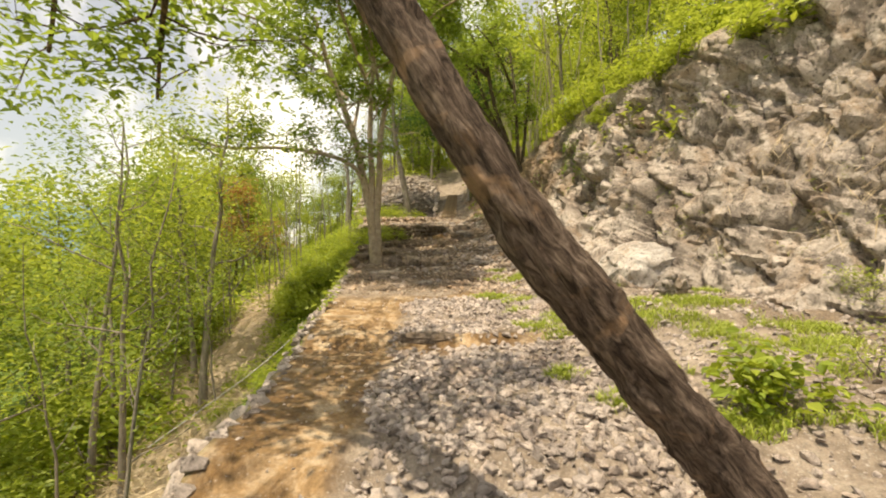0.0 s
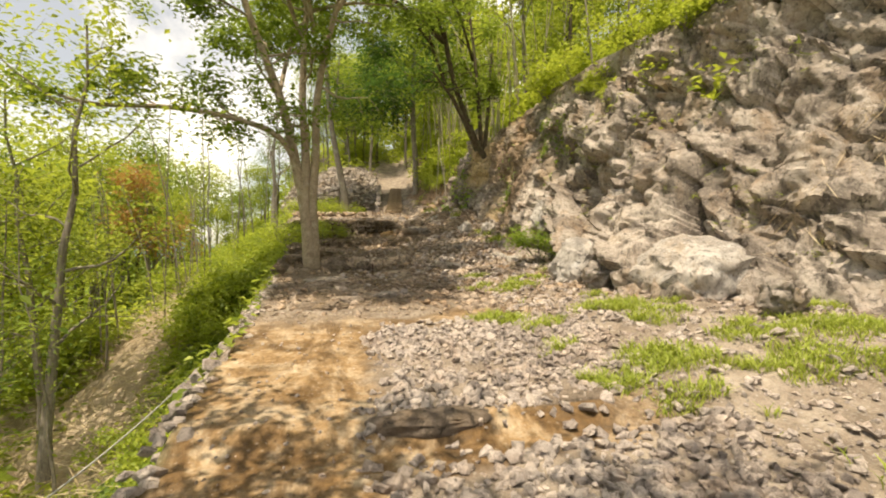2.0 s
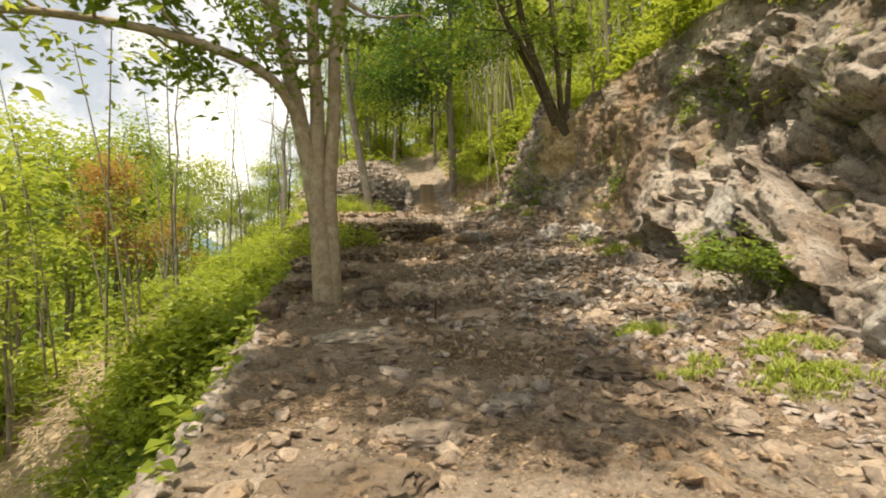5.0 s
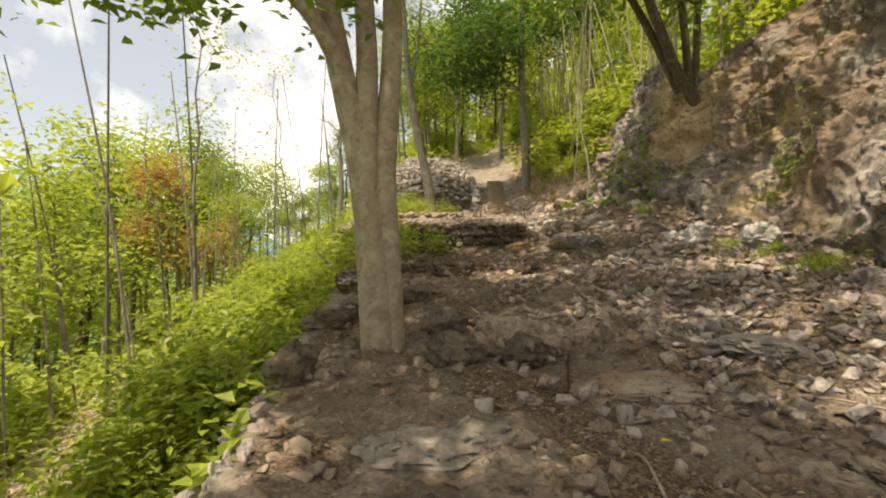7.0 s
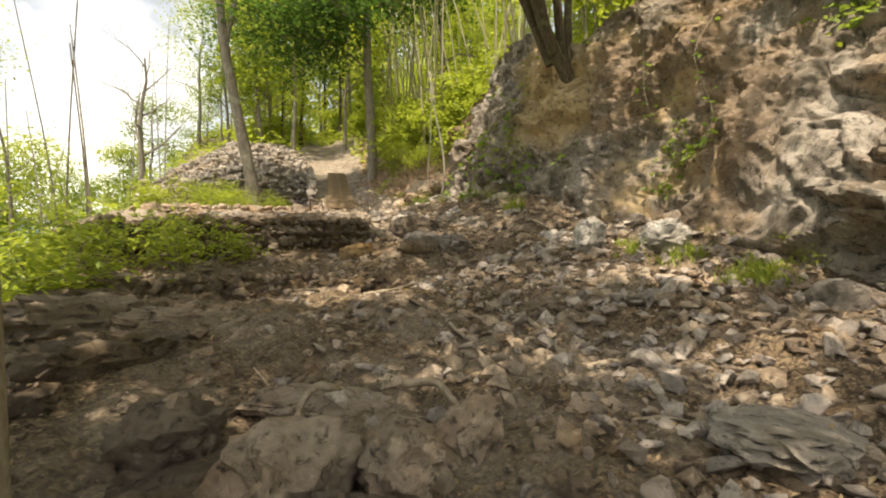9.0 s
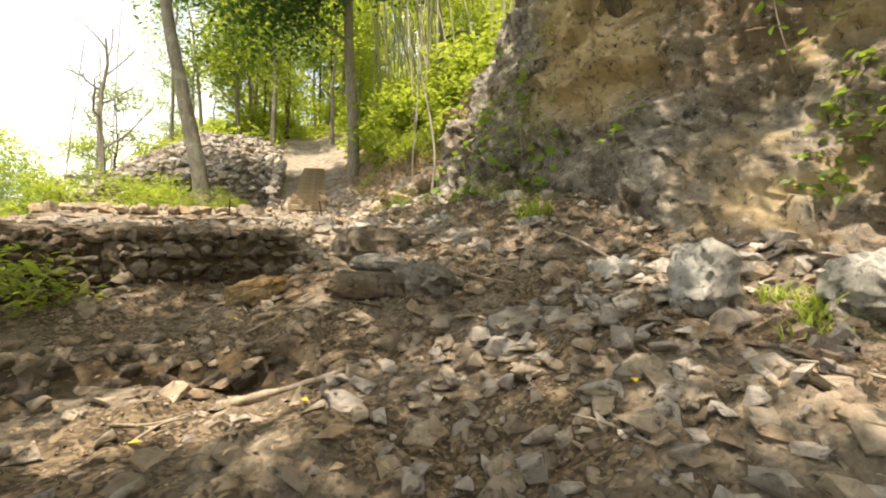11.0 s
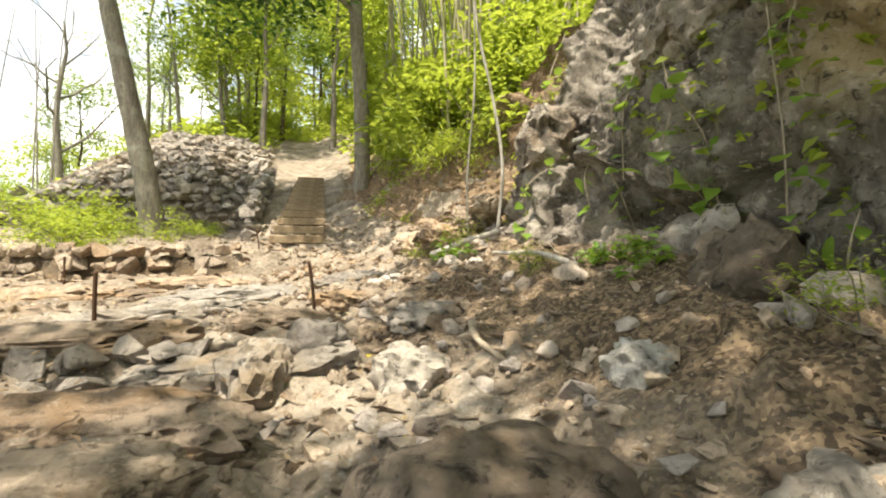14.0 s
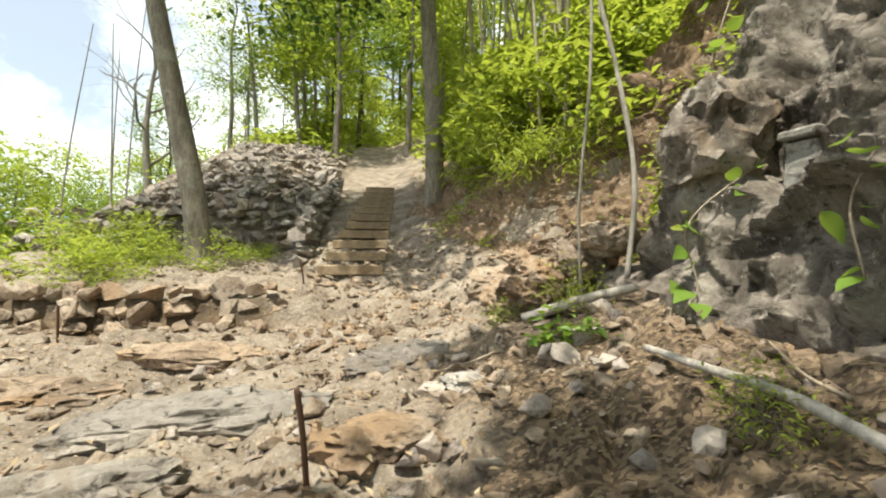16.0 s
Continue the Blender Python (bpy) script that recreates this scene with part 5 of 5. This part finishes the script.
# ---- dry stone walls ----
def dry_wall(name, label, x0, y0, x1, y1, z0, z1, mat, seed, size=(0.14, 0.3), out=0.06):
    """Courses of single stones along a line, from z0 to z1 at each end pair."""
    r = rng_of(seed)
    root = new(name)
    root.location = (0.5 * (x0 + x1), 0.5 * (y0 + y1), min(z0[0], z0[1]))
    length = math.hypot(x1 - x0, y1 - y0)
    places, row = [], 0.0
    tall = max(z1[0] - z0[0], z1[1] - z0[1])
    while row < tall:
        t = 0.0
        course = r.uniform(*size) * 0.5
        while t < length:
            s = r.uniform(*size)
            f = t / length
            lo, hi = z0[0] + f * (z0[1] - z0[0]), z1[0] + f * (z1[1] - z1[0])
            if lo + row < hi + 0.04 and len(places) < 290:
                places.append((x0 + f * (x1 - x0) + r.normal(0, 0.02), y0 + f * (y1 - y0) + r.normal(0, out) + 0.16 * (row / tall - 0.6) * (abs(x1 - x0) > 1), lo + row + r.normal(0, 0.015), s))
            t += s * 0.52
        row += course
    stone_objects(root, places, mat, seed, tip=0.16)
    tagged(root, label, "wall")
    return root


dry_wall("terrace_wall", "dark earthen terrace bank with brown stones set in it", -4.0, 21.15, 0.15, 21.15, (1.85, 1.95), (2.40, 2.42), LUMP, 701, (0.10, 0.26), 0.035)
dry_wall("stone_ledge", "single course of dark stones across the trail", -3.2, 19.5, 0.2, 19.6, (1.42, 1.46), (1.60, 1.58), LUMP, 702, (0.14, 0.3))
dry_wall("stone_ledge", "single course of grey stones across the terrace", -2.6, 22.5, 0.3, 22.45, (2.46, 2.46), (2.60, 2.58), STONE_DARK, 703, (0.16, 0.34))
dry_wall("low_wall", "low dry stone wall overgrown with green weeds", -4.6, 26.8, -0.45, 26.85, (2.78, 2.80), (3.16, 3.14), BROWN_STONE, 704, (0.24, 0.46))
dry_wall("retaining_wall", "tall dry stone wall of stacked grey stones", -5.8, 31.1, -0.55, 31.25, (3.55, 3.6), (4.3, 4.85), STONE_DARK, 705, (0.26, 0.5), 0.1)
dry_wall("stair_wall", "rough stone wall beside the wooden steps", -0.45, 28.6, -0.35, 33.6, (3.35, 5.2), (4.1, 5.5), STONE_DARK, 706, (0.24, 0.46), 0.04)
strew_field("stone_heap", "heap of flat grey-pink stones above the wall", HULLS + FLAKES, STONE_DARK, 3000, -6.6, -0.5, 31.2, 38.0, 0.14, 0.46,
            lambda x, y: smooth(-6.6, -5.6, x), 507, 0.35, -0.1, 1.5)

# stones that edge the trail above the drop
kerb = new("trail_edging")
kerb.location = (-2.0, 6.0, 0.0)
re_ = rng_of(711)
spots_e, ye = [], 1.0
while ye < 17.5:
    s = re_.uniform(0.13, 0.30)
    xe = float(edge_left(ye)) + re_.normal(0.03, 0.05)
    spots_e.append((xe, ye, float(ground_z(xe + 0.2, ye)) + 0.0, s))
    spots_e.append((xe - 0.16, ye + 0.05, float(ground_z(xe + 0.3, ye)) - 0.16, s * 1.1))
    ye += s * 0.72
stone_objects(kerb, spots_e, STONE, 711, tip=0.25)
tagged(kerb, "ragged edging of pale limestone blocks above the drop", "edging")

# ---- wooden steps ----
def box(name, sx, sy, sz, mat, bevel=0.008, seed=0):
    bm = bmesh.new()
    bmesh.ops.create_cube(bm, size=1.0)
    bmesh.ops.scale(bm, vec=(sx, sy, sz), verts=bm.verts)
    bmesh.ops.subdivide_edges(bm, edges=[e for e in bm.edges if e.calc_length() > 0.3], cuts=5)
    r = rng_of(seed)
    for v in bm.verts:
        v.co += Vector(r.normal(0, 0.003, 3))
    bmesh.ops.bevel(bm, geom=[e for e in bm.edges if e.is_manifold and e.calc_face_angle(0) > 0.8], offset=bevel, segments=1, affect="EDGES")
    me = bpy.data.meshes.new(name)
    bm.to_mesh(me)
    bm.free()
    me.materials.append(mat)
    return me


for i in range(11):
    yy, zz = 27.85 + 0.53 * i, 3.22 + 0.185 * i
    half = 0.43 - 0.008 * i
    st = new("wooden_step")
    st.matrix_world = pose(0.33 + 0.035 * i, yy, zz, 0, 0, [0, 2, -2, 1, -1][i % 5])
    child("riser", box("riser", half * 2, 0.04, 0.125, PLANK, seed=i), st).location = (0, 0, 0.125)
    child("tread", rock_mesh("tread", 90 + i, (half * 1.9, 0.56, 0.12), STONE_DARK, 2, 0.05), st, "packed earth and stone tread").location = (0, 0.29, 0.10)
    for sx in (-1, 1):
        child("stake", box("stake", 0.04, 0.03, 0.26, PLANK, seed=20 + i), st).location = (sx * (half - 0.05), 0.035, 0.04)
    tagged(st, "earth step held by a weathered wooden plank", "step", "steps up the bank")

# ---- rods, roots, logs ----
def line_thing(name, label, category, pts, r0, r1, mat, sides=8, group="", wob=0.0):
    base = np.array(pts[0], float)
    line = smooth_line(np.array(pts, float) - base, max(6, 6 * len(pts)))
    n = len(line)
    w = 1 + wob * rng_of(int(abs(base[1]) * 100)).normal(0, 1, (n, sides)) if wob else None
    v, f = tube(line, np.linspace(r0, r1, n), sides, wob=w)
    caps = [np.arange(sides)[::-1][None, :], (np.arange(sides) + (n - 1) * sides)[None, :]]
    ob = new(name, quick(name, v, [f] + caps, mat, True))
    ob.location = base
    tagged(ob, label, category, group)
    return ob


for x, y, h, lx in ((-0.74, 23.0, 0.34, 0.01), (0.47, 23.4, 0.38, -0.05), (-0.2, 27.5, 0.34, -0.06), (-0.71, 14.7, 0.26, 0.01), (-2.2, 26.3, 0.3, 0.0)):
    z = float(ground_z(x, y))
    line_thing("iron_rod", "short rusted iron rod standing in the ground", "rod", [(x, y, z - 0.15), (x + lx * 0.5, y, z + h * 0.5), (x + lx, y, z + h)], 0.012, 0.012, RUST, 8, "rods")


def on(x, y, up=0.02):
    return (x, y, float(surface_z(x, y)[0]) + up)


for pts in ([on(0.45, 17.95), on(0.72, 17.6), on(0.64, 17.2), on(0.5, 16.9)], [on(0.98, 17.55), on(0.88, 17.05), on(0.78, 16.7), on(0.6, 16.3)], [on(0.3, 17.9), on(0.26, 17.6), on(0.28, 17.25)],
            [on(-0.75, 16.45, 0.03), on(-0.95, 16.42, 0.07), on(-1.06, 16.25, 0.07), on(-0.98, 16.05, 0.02)], [on(-0.45, 16.4, 0.04), on(-0.3, 16.25, 0.08), on(-0.2, 16.05, 0.07), on(-0.12, 15.85, 0.02)],
            [on(1.24, 22.3), on(1.2, 22.1, 0.05), on(1.25, 21.9, 0.02)],
            [on(2.0, 20.4, 0.03), on(2.3, 19.9, 0.05), on(2.5, 19.4, 0.03)], [on(-0.3, 19.1, 0.03), on(0.1, 19.2, 0.08), on(0.5, 19.1, 0.03)]):
    line_thing("tree_root", "pale exposed root lying on the stony earth", "root", pts, 0.026, 0.012, ROOT, 8, "roots", 0.12)
line_thing("dead_log", "bleached dead pole lying on leaf litter", "log", [on(1.98, 23.7, 0.05), on(2.0, 23.3, 0.05), on(2.02, 22.95, 0.05), on(2.05, 22.55, 0.05)], 0.017, 0.022, DEADWOOD, 10, "", 0.04)
line_thing("dead_log", "short bleached log lying below the rock", "log", [on(1.75, 24.9, 0.08), on(2.1, 24.7, 0.1), on(2.4, 24.5, 0.12)], 0.04, 0.03, DEADWOOD, 10, "", 0.04)
line_thing("hanging_root", "pale root hanging down the rock face", "root", [(2.55, 24.9, 3.3), (2.62, 24.9, 4.1), (2.55, 25.0, 4.9), (2.42, 25.1, 5.7), (2.36, 25.2, 6.6)], 0.022, 0.015, DEADWOOD, 8, "roots", 0.1)
line_thing("hanging_root", "thin pale root hanging down the rock face", "root", [(2.2, 24.9, 3.0), (2.18, 24.9, 3.9), (2.28, 24.9, 5.0), (2.32, 25.0, 6.4)], 0.010, 0.012, DEADWOOD, 7, "roots", 0.1)
line_thing("cable", "thin grey cable strung along the slope", "cable", [(-5.2, 8.2, -2.1), (-4.2, 10.5, -1.3), (-3.7, 12.8, -0.6), (-3.4, 15.0, 0.1)], 0.012, 0.012, CABLE, 6)

# ---- vines with broad leaves ----
def broad_leaf():
    """A heart-shaped leaf, folded along the midrib, one unit long."""
    rows = [(0.0, 0.0, 0.02), (0.08, 0.20, 0.05), (0.28, 0.33, 0.07), (0.5, 0.30, 0.06), (0.75, 0.17, 0.0), (1.0, 0.0, -0.12)]
    v, f = [], []
    for t, w, z in rows:
        v += [(-w, t, z), (0, t, z - 0.25 * w), (w, t, z)]
    for i in range(5):
        for j in range(2):
            a = 3 * i + j
            f.append((a, a + 1, a + 4, a + 3))
    return quick("leaf", np.array(v), np.array(f), LEAF_VINE, True)


LEAF_VINE = leaf_material("vine_leaf", (0.09, 0.17, 0.025), (0.15, 0.26, 0.04), (0.23, 0.34, 0.06), (0.42, 0.55, 0.07), 0.4)
VLEAF = broad_leaf()


def vine(pts, n, size, seed, toward=(-0.8, -0.6)):
    r = rng_of(seed)
    pts = [on_rock(q[1], q[2], 0.10 + 0.08 * (i % 2)) for i, q in enumerate(pts)]
    root = new("vine")
    root.location = pts[0]
    line = smooth_line(np.array(pts, float) - np.array(pts[0], float), 24)
    v, f = tube(line, np.full(24, 0.006), 5)
    child("stalk", quick("stalk", v, f, ROOT, True), root)
    for i in range(n):
        p = line[int(r.integers(2, 24))] + r.normal(0, 0.05, 3)
        ob = new("leaf", VLEAF)
        ob.parent = root
        s = size * r.uniform(0.65, 1.2)
        out = Vector((toward[0] + r.normal(0, 0.5), toward[1] + r.normal(0, 0.5), r.uniform(-0.6, 0.3))).normalized()
        q = out.to_track_quat("Y", "Z")
        ob.matrix_local = Matrix.Translation(p) @ q.to_matrix().to_4x4() @ Matrix.Rotation(r.normal(0, 0.5), 4, "Y") @ Matrix.Diagonal((s, s, s, 1))
    tagged(root, "climbing vine with broad bright green leaves on the rock", "vine", "vines")


vine([(2.5, 23.0, 5.6), (2.15, 22.9, 4.9), (2.05, 22.9, 4.2), (2.1, 22.85, 3.6)], 13, 0.16, 801)
vine([(2.5, 22.0, 4.8), (2.1, 21.9, 4.3), (2.0, 21.8, 3.7), (2.05, 21.8, 3.2)], 15, 0.17, 802)
vine([(2.7, 21.4, 4.5), (2.35, 21.3, 3.9), (2.25, 21.3, 3.3), (2.3, 21.2, 2.9)], 12, 0.15, 803)
vine([(2.1, 22.3, 3.4), (1.95, 22.2, 3.1), (1.95, 22.1, 2.85), (1.9, 22.0, 2.7)], 13, 0.16, 804)
vine([(2.3, 24.1, 4.1), (2.05, 24.1, 3.7), (2.0, 24.0, 3.3), (1.95, 24.0, 3.05)], 12, 0.15, 805)
vine([(2.9, 24.6, 5.6), (2.6, 24.5, 5.0), (2.5, 24.4, 4.4)], 9, 0.14, 806)
vine([(3.6, 18.3, 5.0), (3.35, 18.2, 4.3), (3.25, 18.1, 3.6), (3.3, 18.0, 3.1)], 22, 0.12, 807)
vine([(3.4, 19.2, 4.8), (3.2, 19.1, 4.2), (3.15, 19.0, 3.6)], 16, 0.12, 808)
vine([(3.1, 22.6, 4.4), (2.6, 22.4, 4.1), (2.3, 22.3, 3.8), (2.1, 22.3, 3.3)], 11, 0.16, 809)
vine([(3.9, 16.2, 4.6), (3.6, 16.1, 3.8), (3.5, 16.0, 3.1)], 16, 0.12, 810)

for i in range(16):
    a = rng_of(1300 + i)
    y, z = a.uniform(21.8, 25.4), a.uniform(2.9, 5.0)
    w = a.uniform(0.35, 0.95)
    at = on_rock(y, z, -0.12 * w)
    if at[0] < 5.0 and not 23.2 < y < 24.4:
        boulder(*at, (w * 0.7, w, w * a.uniform(0.6, 1.0)), ROCK, "rounded grey rock bulging from the rock face", 190 + i, (a.uniform(-25, 25), a.uniform(-20, 20), a.uniform(0, 180)), "bulging_rock", 0.14)
for i, (y, z, n, size) in enumerate(((23.0, 3.45, 8, 0.17), (22.35, 3.3, 10, 0.18), (22.5, 3.75, 6, 0.2), (21.3, 3.5, 11, 0.16), (21.5, 3.0, 9, 0.16), (20.1, 3.5, 9, 0.15), (23.3, 3.7, 8, 0.14), (23.0, 4.2, 7, 0.15), (21.8, 4.2, 10, 0.15))):
    vine([(0, y, z + 0.25), (0, y - 0.03, z), (0, y - 0.05, z - 0.28)], n, size, 820 + i, (-0.9, -0.9))

# bushes along the brow
def on_brow(x, y):
    hit = rock_tree.ray_cast(Vector((x, y, 30.0)), Vector((0, 0, -1)))[0]
    return hit.z if hit else float(ground_z(x, y))


for i, (x, y) in enumerate(spots(48, 3, 14, 2, 17.6, 0.6, 87, lambda x, y: brow(y) - 0.6 < x < brow(y) + 1.3)):
    q = float(rng.uniform(0.45, 0.95))
    copy_thing(bush_kinds[i % 3], Matrix.Translation((x, y, on_brow(x, y) - 0.1)) @ Matrix.Rotation(i * 1.7, 4, "Z")).scale = (q, q, q)

blk = new("cement_block", box("cement_block", 0.14, 0.18, 0.36, CEMENT, 0.012, 95))
blk.matrix_world = pose(on_rock(23.9, 3.96)[0] + 0.02, 23.9, 3.96, 0, 3, 12)
child("cap", box("cap", 0.21, 0.22, 0.045, CEMENT, 0.012, 96), blk).location = (0, 0, 0.22)
tagged(blk, "grey cement block built into the rock", "block")


# ---- shrubs that stand by themselves ----
put(shrub("bush", 831, 0.45, 0.4, LEAF_YELLOW, "low broad-leaved bush beside the leaning trunk", 70, 8, 0.12, ratio=0.6), 2.75, 3.7)
put(shrub("bush", 832, 0.35, 1.0, LEAF, "upright green bush in front of the rock", 110, 12, 0.10), 3.15, 13.9)
for i, (y, z, g) in enumerate(((27.8, 4.6, 1.0), (27.2, 4.9, 0.8), (28.8, 4.9, 1.0))):
    bg_ = shrub("bush", 833 + i, 0.8, 0.6, LEAF_YELLOW, "feathery yellow-green bamboo grass on the bank", 130, 14, 0.16, ratio=0.16, droop=0.5)
    bg_.matrix_basis = Matrix.Translation(on_rock(y, z, -0.1)) @ Matrix.Diagonal((g, g, g, 1))
for i, (x, y, s) in enumerate(((5.4, 8.9, 0.5), (3.75, 11.3, 0.35), (2.1, 24.9, 0.45), (1.75, 25.2, 0.35), (2.4, 21.1, 0.4), (-2.3, 20.2, 0.6), (-3.0, 20.6, 0.7), (-3.6, 19.6, 0.8), (-3.1, 28.6, 0.9), (-2.0, 28.9, 0.6), (-3.8, 29.4, 0.9), (-4.3, 28.0, 0.9),
                               (-2.7, 27.7, 0.6), (-1.6, 29.9, 0.5), (-3.4, 30.4, 0.8), (6.0, 6.5, 0.7), (2.0, 23.0, 0.3), (3.3, 5.1, 0.4), (4.0, 4.3, 0.5), (3.5, 16.7, 0.4), (2.9, 13.0, 0.3))):
    big = x < -1.4
    put(shrub("weed", 840 + i, 0.9 if big else 0.8, 0.55, LEAF_YELLOW, "clump of green weeds among the stones", 130 if big else 60, 9, 0.13 if big else 0.10, "weed", "weeds", ratio=0.35), x, y, i * 1.3, s * ((1.0 if y > 25 else 1.35) if big else 1.0), 0.35 if x > 5 else 0.0)

for i, (x, y, s) in enumerate(((2.3, 22.2, 0.24), (2.35, 22.6, 0.2), (1.8, 24.2, 0.28))):
    put(shrub("weed", 880 + i, 0.7, 0.6, LEAF_VINE, "broad-leaved green weed below the rock", 34, 4, 0.3, "weed", "weeds", ratio=0.6), x, y, i * 2.1, s)

# ---- bare stems and bamboo ----
def stems_clump(name, label, x, y, n, height, lean, seed, mat, rad=0.03, spread=0.5):
    r = rng_of(seed)
    root = new(name)
    root.location = (x, y, float(ground_z(x, y)))
    for i in range(n):
        bx, by = r.normal(0, spread, 2)
        h = height * r.uniform(0.7, 1.15)
        lx, ly = lean[0] + r.normal(0, 0.12), lean[1] + r.normal(0, 0.12)
        bz = float(ground_z(x + bx, y + by)) - root.location.z
        line = smooth_line([(bx, by, bz - 0.1), (bx + lx * h * 0.4, by + ly * h * 0.4, bz + h * 0.5), (bx + lx * h, by + ly * h, bz + h)], 8)
        v, f = tube(line, np.linspace(rad, rad * 0.4, 8), 6)
        child("culm", quick("culm", v, f, mat, True), root)
    tagged(root, label, "bamboo", "dry stems")


for i, (x, y) in enumerate(((3.6, 28.5), (4.2, 30.5), (3.3, 32.5), (5.2, 27.5), (4.8, 24.5), (5.5, 21.8), (4.4, 34.5))):
    stems_clump("bamboo_clump", "clump of dry pale bamboo stems on the bank", x, y, 9, 7.5, (-0.03, 0.0), 900 + i, CULM, 0.032, 0.45)
for i, (x, y) in enumerate(((-6.5, 19), (-8.5, 24), (-7.0, 28), (-10, 30), (-6.5, 34), (-9, 20), (-5.5, 24))):
    stems_clump("bare_saplings", "thin leafless saplings on the falling slope", x, y, 4, 6.5, (-0.06, 0.05), 920 + i, BARK_GREY, 0.028, 0.8)
dead = tree("dead_tree", 951, 9.0, 0.2, BARK_GREY, None, "bare leafless tree beyond the stone heap", (0.02, 0), 8, 0.4, 0.36, level=2, kids=3)
put(dead, -8.4, 41)
put(tree("rusty_tree", 952, 6.5, 0.12, BARK_GREY, LEAF_ORANGE, "small tree with rusty orange foliage", (0, 0), 8, 0.35, 0.35, 0.2, 26, 0.4), -12.5, 30)

# single stones of the trail's bed that can be told apart
r_ = rng_of(977)
sx_, sy_ = r_.uniform(-0.6, 1.9, 300), np.concatenate([r_.uniform(2.6, 9.4, 190), r_.uniform(20.0, 25.5, 110)])
ss_ = r_.uniform(0.10, 0.22, 300)
stone_objects(ground, [(float(a), float(b), float(surface_z(a, b)[0]) + 0.12 * float(c), float(c)) for a, b, c in zip(sx_, sy_, ss_)], STONE, 978)

# ---- creepers and dry brush on the rock ----
def rock_cover(name, label, category, mat, n, y0, y1, z0, z1, size, ratio, seed, keep, out=0.05, droop=0.3):
    r = rng_of(seed)
    c = []
    for y, z in zip(r.uniform(y0, y1, n), r.uniform(z0, z1, n)):
        if keep(y, z) > r.uniform(0, 1):
            c.append(on_rock(float(y), float(z), out * float(r.uniform(0.3, 1.5))))
    v, f = leaves(r, np.array(c), 0.4, size, ratio, 0.05, 3, droop)
    tagged(new(name, quick(name, v, f, mat)), label, category, kind="stuff")


def clumpy(seed, lo=0.0, hi=0.35):
    return lambda y, z: float(smooth(lo, hi, fbm(np.array([[y * 1.1, z * 0.9, 0.0]]), 3, seed))[0])


rock_cover("creeper", "green creepers hanging on the shaded rock", "creepers", LEAF, 1200, 15.3, 18.8, 2.6, 6.0, 0.10, 0.65, 1001, clumpy(5))
rock_cover("creeper", "small green creepers on the grey rock", "creepers", LEAF_YELLOW, 450, 20.4, 25.3, 2.9, 6.0, 0.10, 0.6, 1002, clumpy(15, 0.15, 0.45))
rock_cover("creeper", "weeds and ferns on the earthen bank", "weeds", LEAF_YELLOW, 1500, 25.2, 31.0, 3.6, 6.2, 0.13, 0.3, 1003, clumpy(25, 0.0, 0.4))
rock_cover("dry_brush", "dry brown brush hanging over the rock", "brush", STRAW, 900, 4.0, 9.6, 1.2, 6.0, 0.55, 0.025, 1004, clumpy(35, -0.1, 0.4), 0.08, 0.9)
rock_cover("creeper", "tufts of grass on the sunlit rock", "grass", LEAF_GRASS, 700, 6.0, 15.0, 1.2, 5.0, 0.16, 0.12, 1005, clumpy(45, 0.35, 0.6))

# ---- sticks and yellow leaves ----
rs = rng_of(1011)
for i in range(34):
    x, y = float(rs.uniform(-1.6, 2.3)), float(rs.uniform(11.5, 24.5))
    a, l = float(rs.uniform(0, 3.14)), float(rs.uniform(0.2, 0.6))
    dx, dy = 0.5 * l * math.cos(a), 0.5 * l * math.sin(a)
    line_thing("stick", "dry grey-brown stick lying on the ground", "stick", [on(x - dx, y - dy, 0.025), on(x, y, 0.04), on(x + dx, y + dy, 0.025)], 0.009, 0.005, ROOT, 6, "sticks")
LEAF_FALLEN = leaf_material("fallen_yellow_leaf", (0.5, 0.36, 0.03), (0.62, 0.46, 0.05), (0.7, 0.55, 0.08), (0.7, 0.55, 0.08), 0.2)
yl = quick("yellow_leaf", np.array([(0, 0, 0), (0.02, 0.03, 0.008), (0, 0.075, 0), (-0.02, 0.03, 0.008)]), np.array([(0, 1, 2), (0, 2, 3)]), LEAF_FALLEN)
for i in range(22):
    x, y = float(rs.uniform(-1.4, 2.2)), float(rs.uniform(11, 23))
    ob = new("yellow_leaf", yl)
    ob.matrix_world = Matrix.Translation(on(x, y, 0.03)) @ Matrix.Rotation(float(rs.uniform(0, 6.28)), 4, "Z")
    tagged(ob, "bright yellow leaf fallen on the ground", "leaf", "yellow leaves")
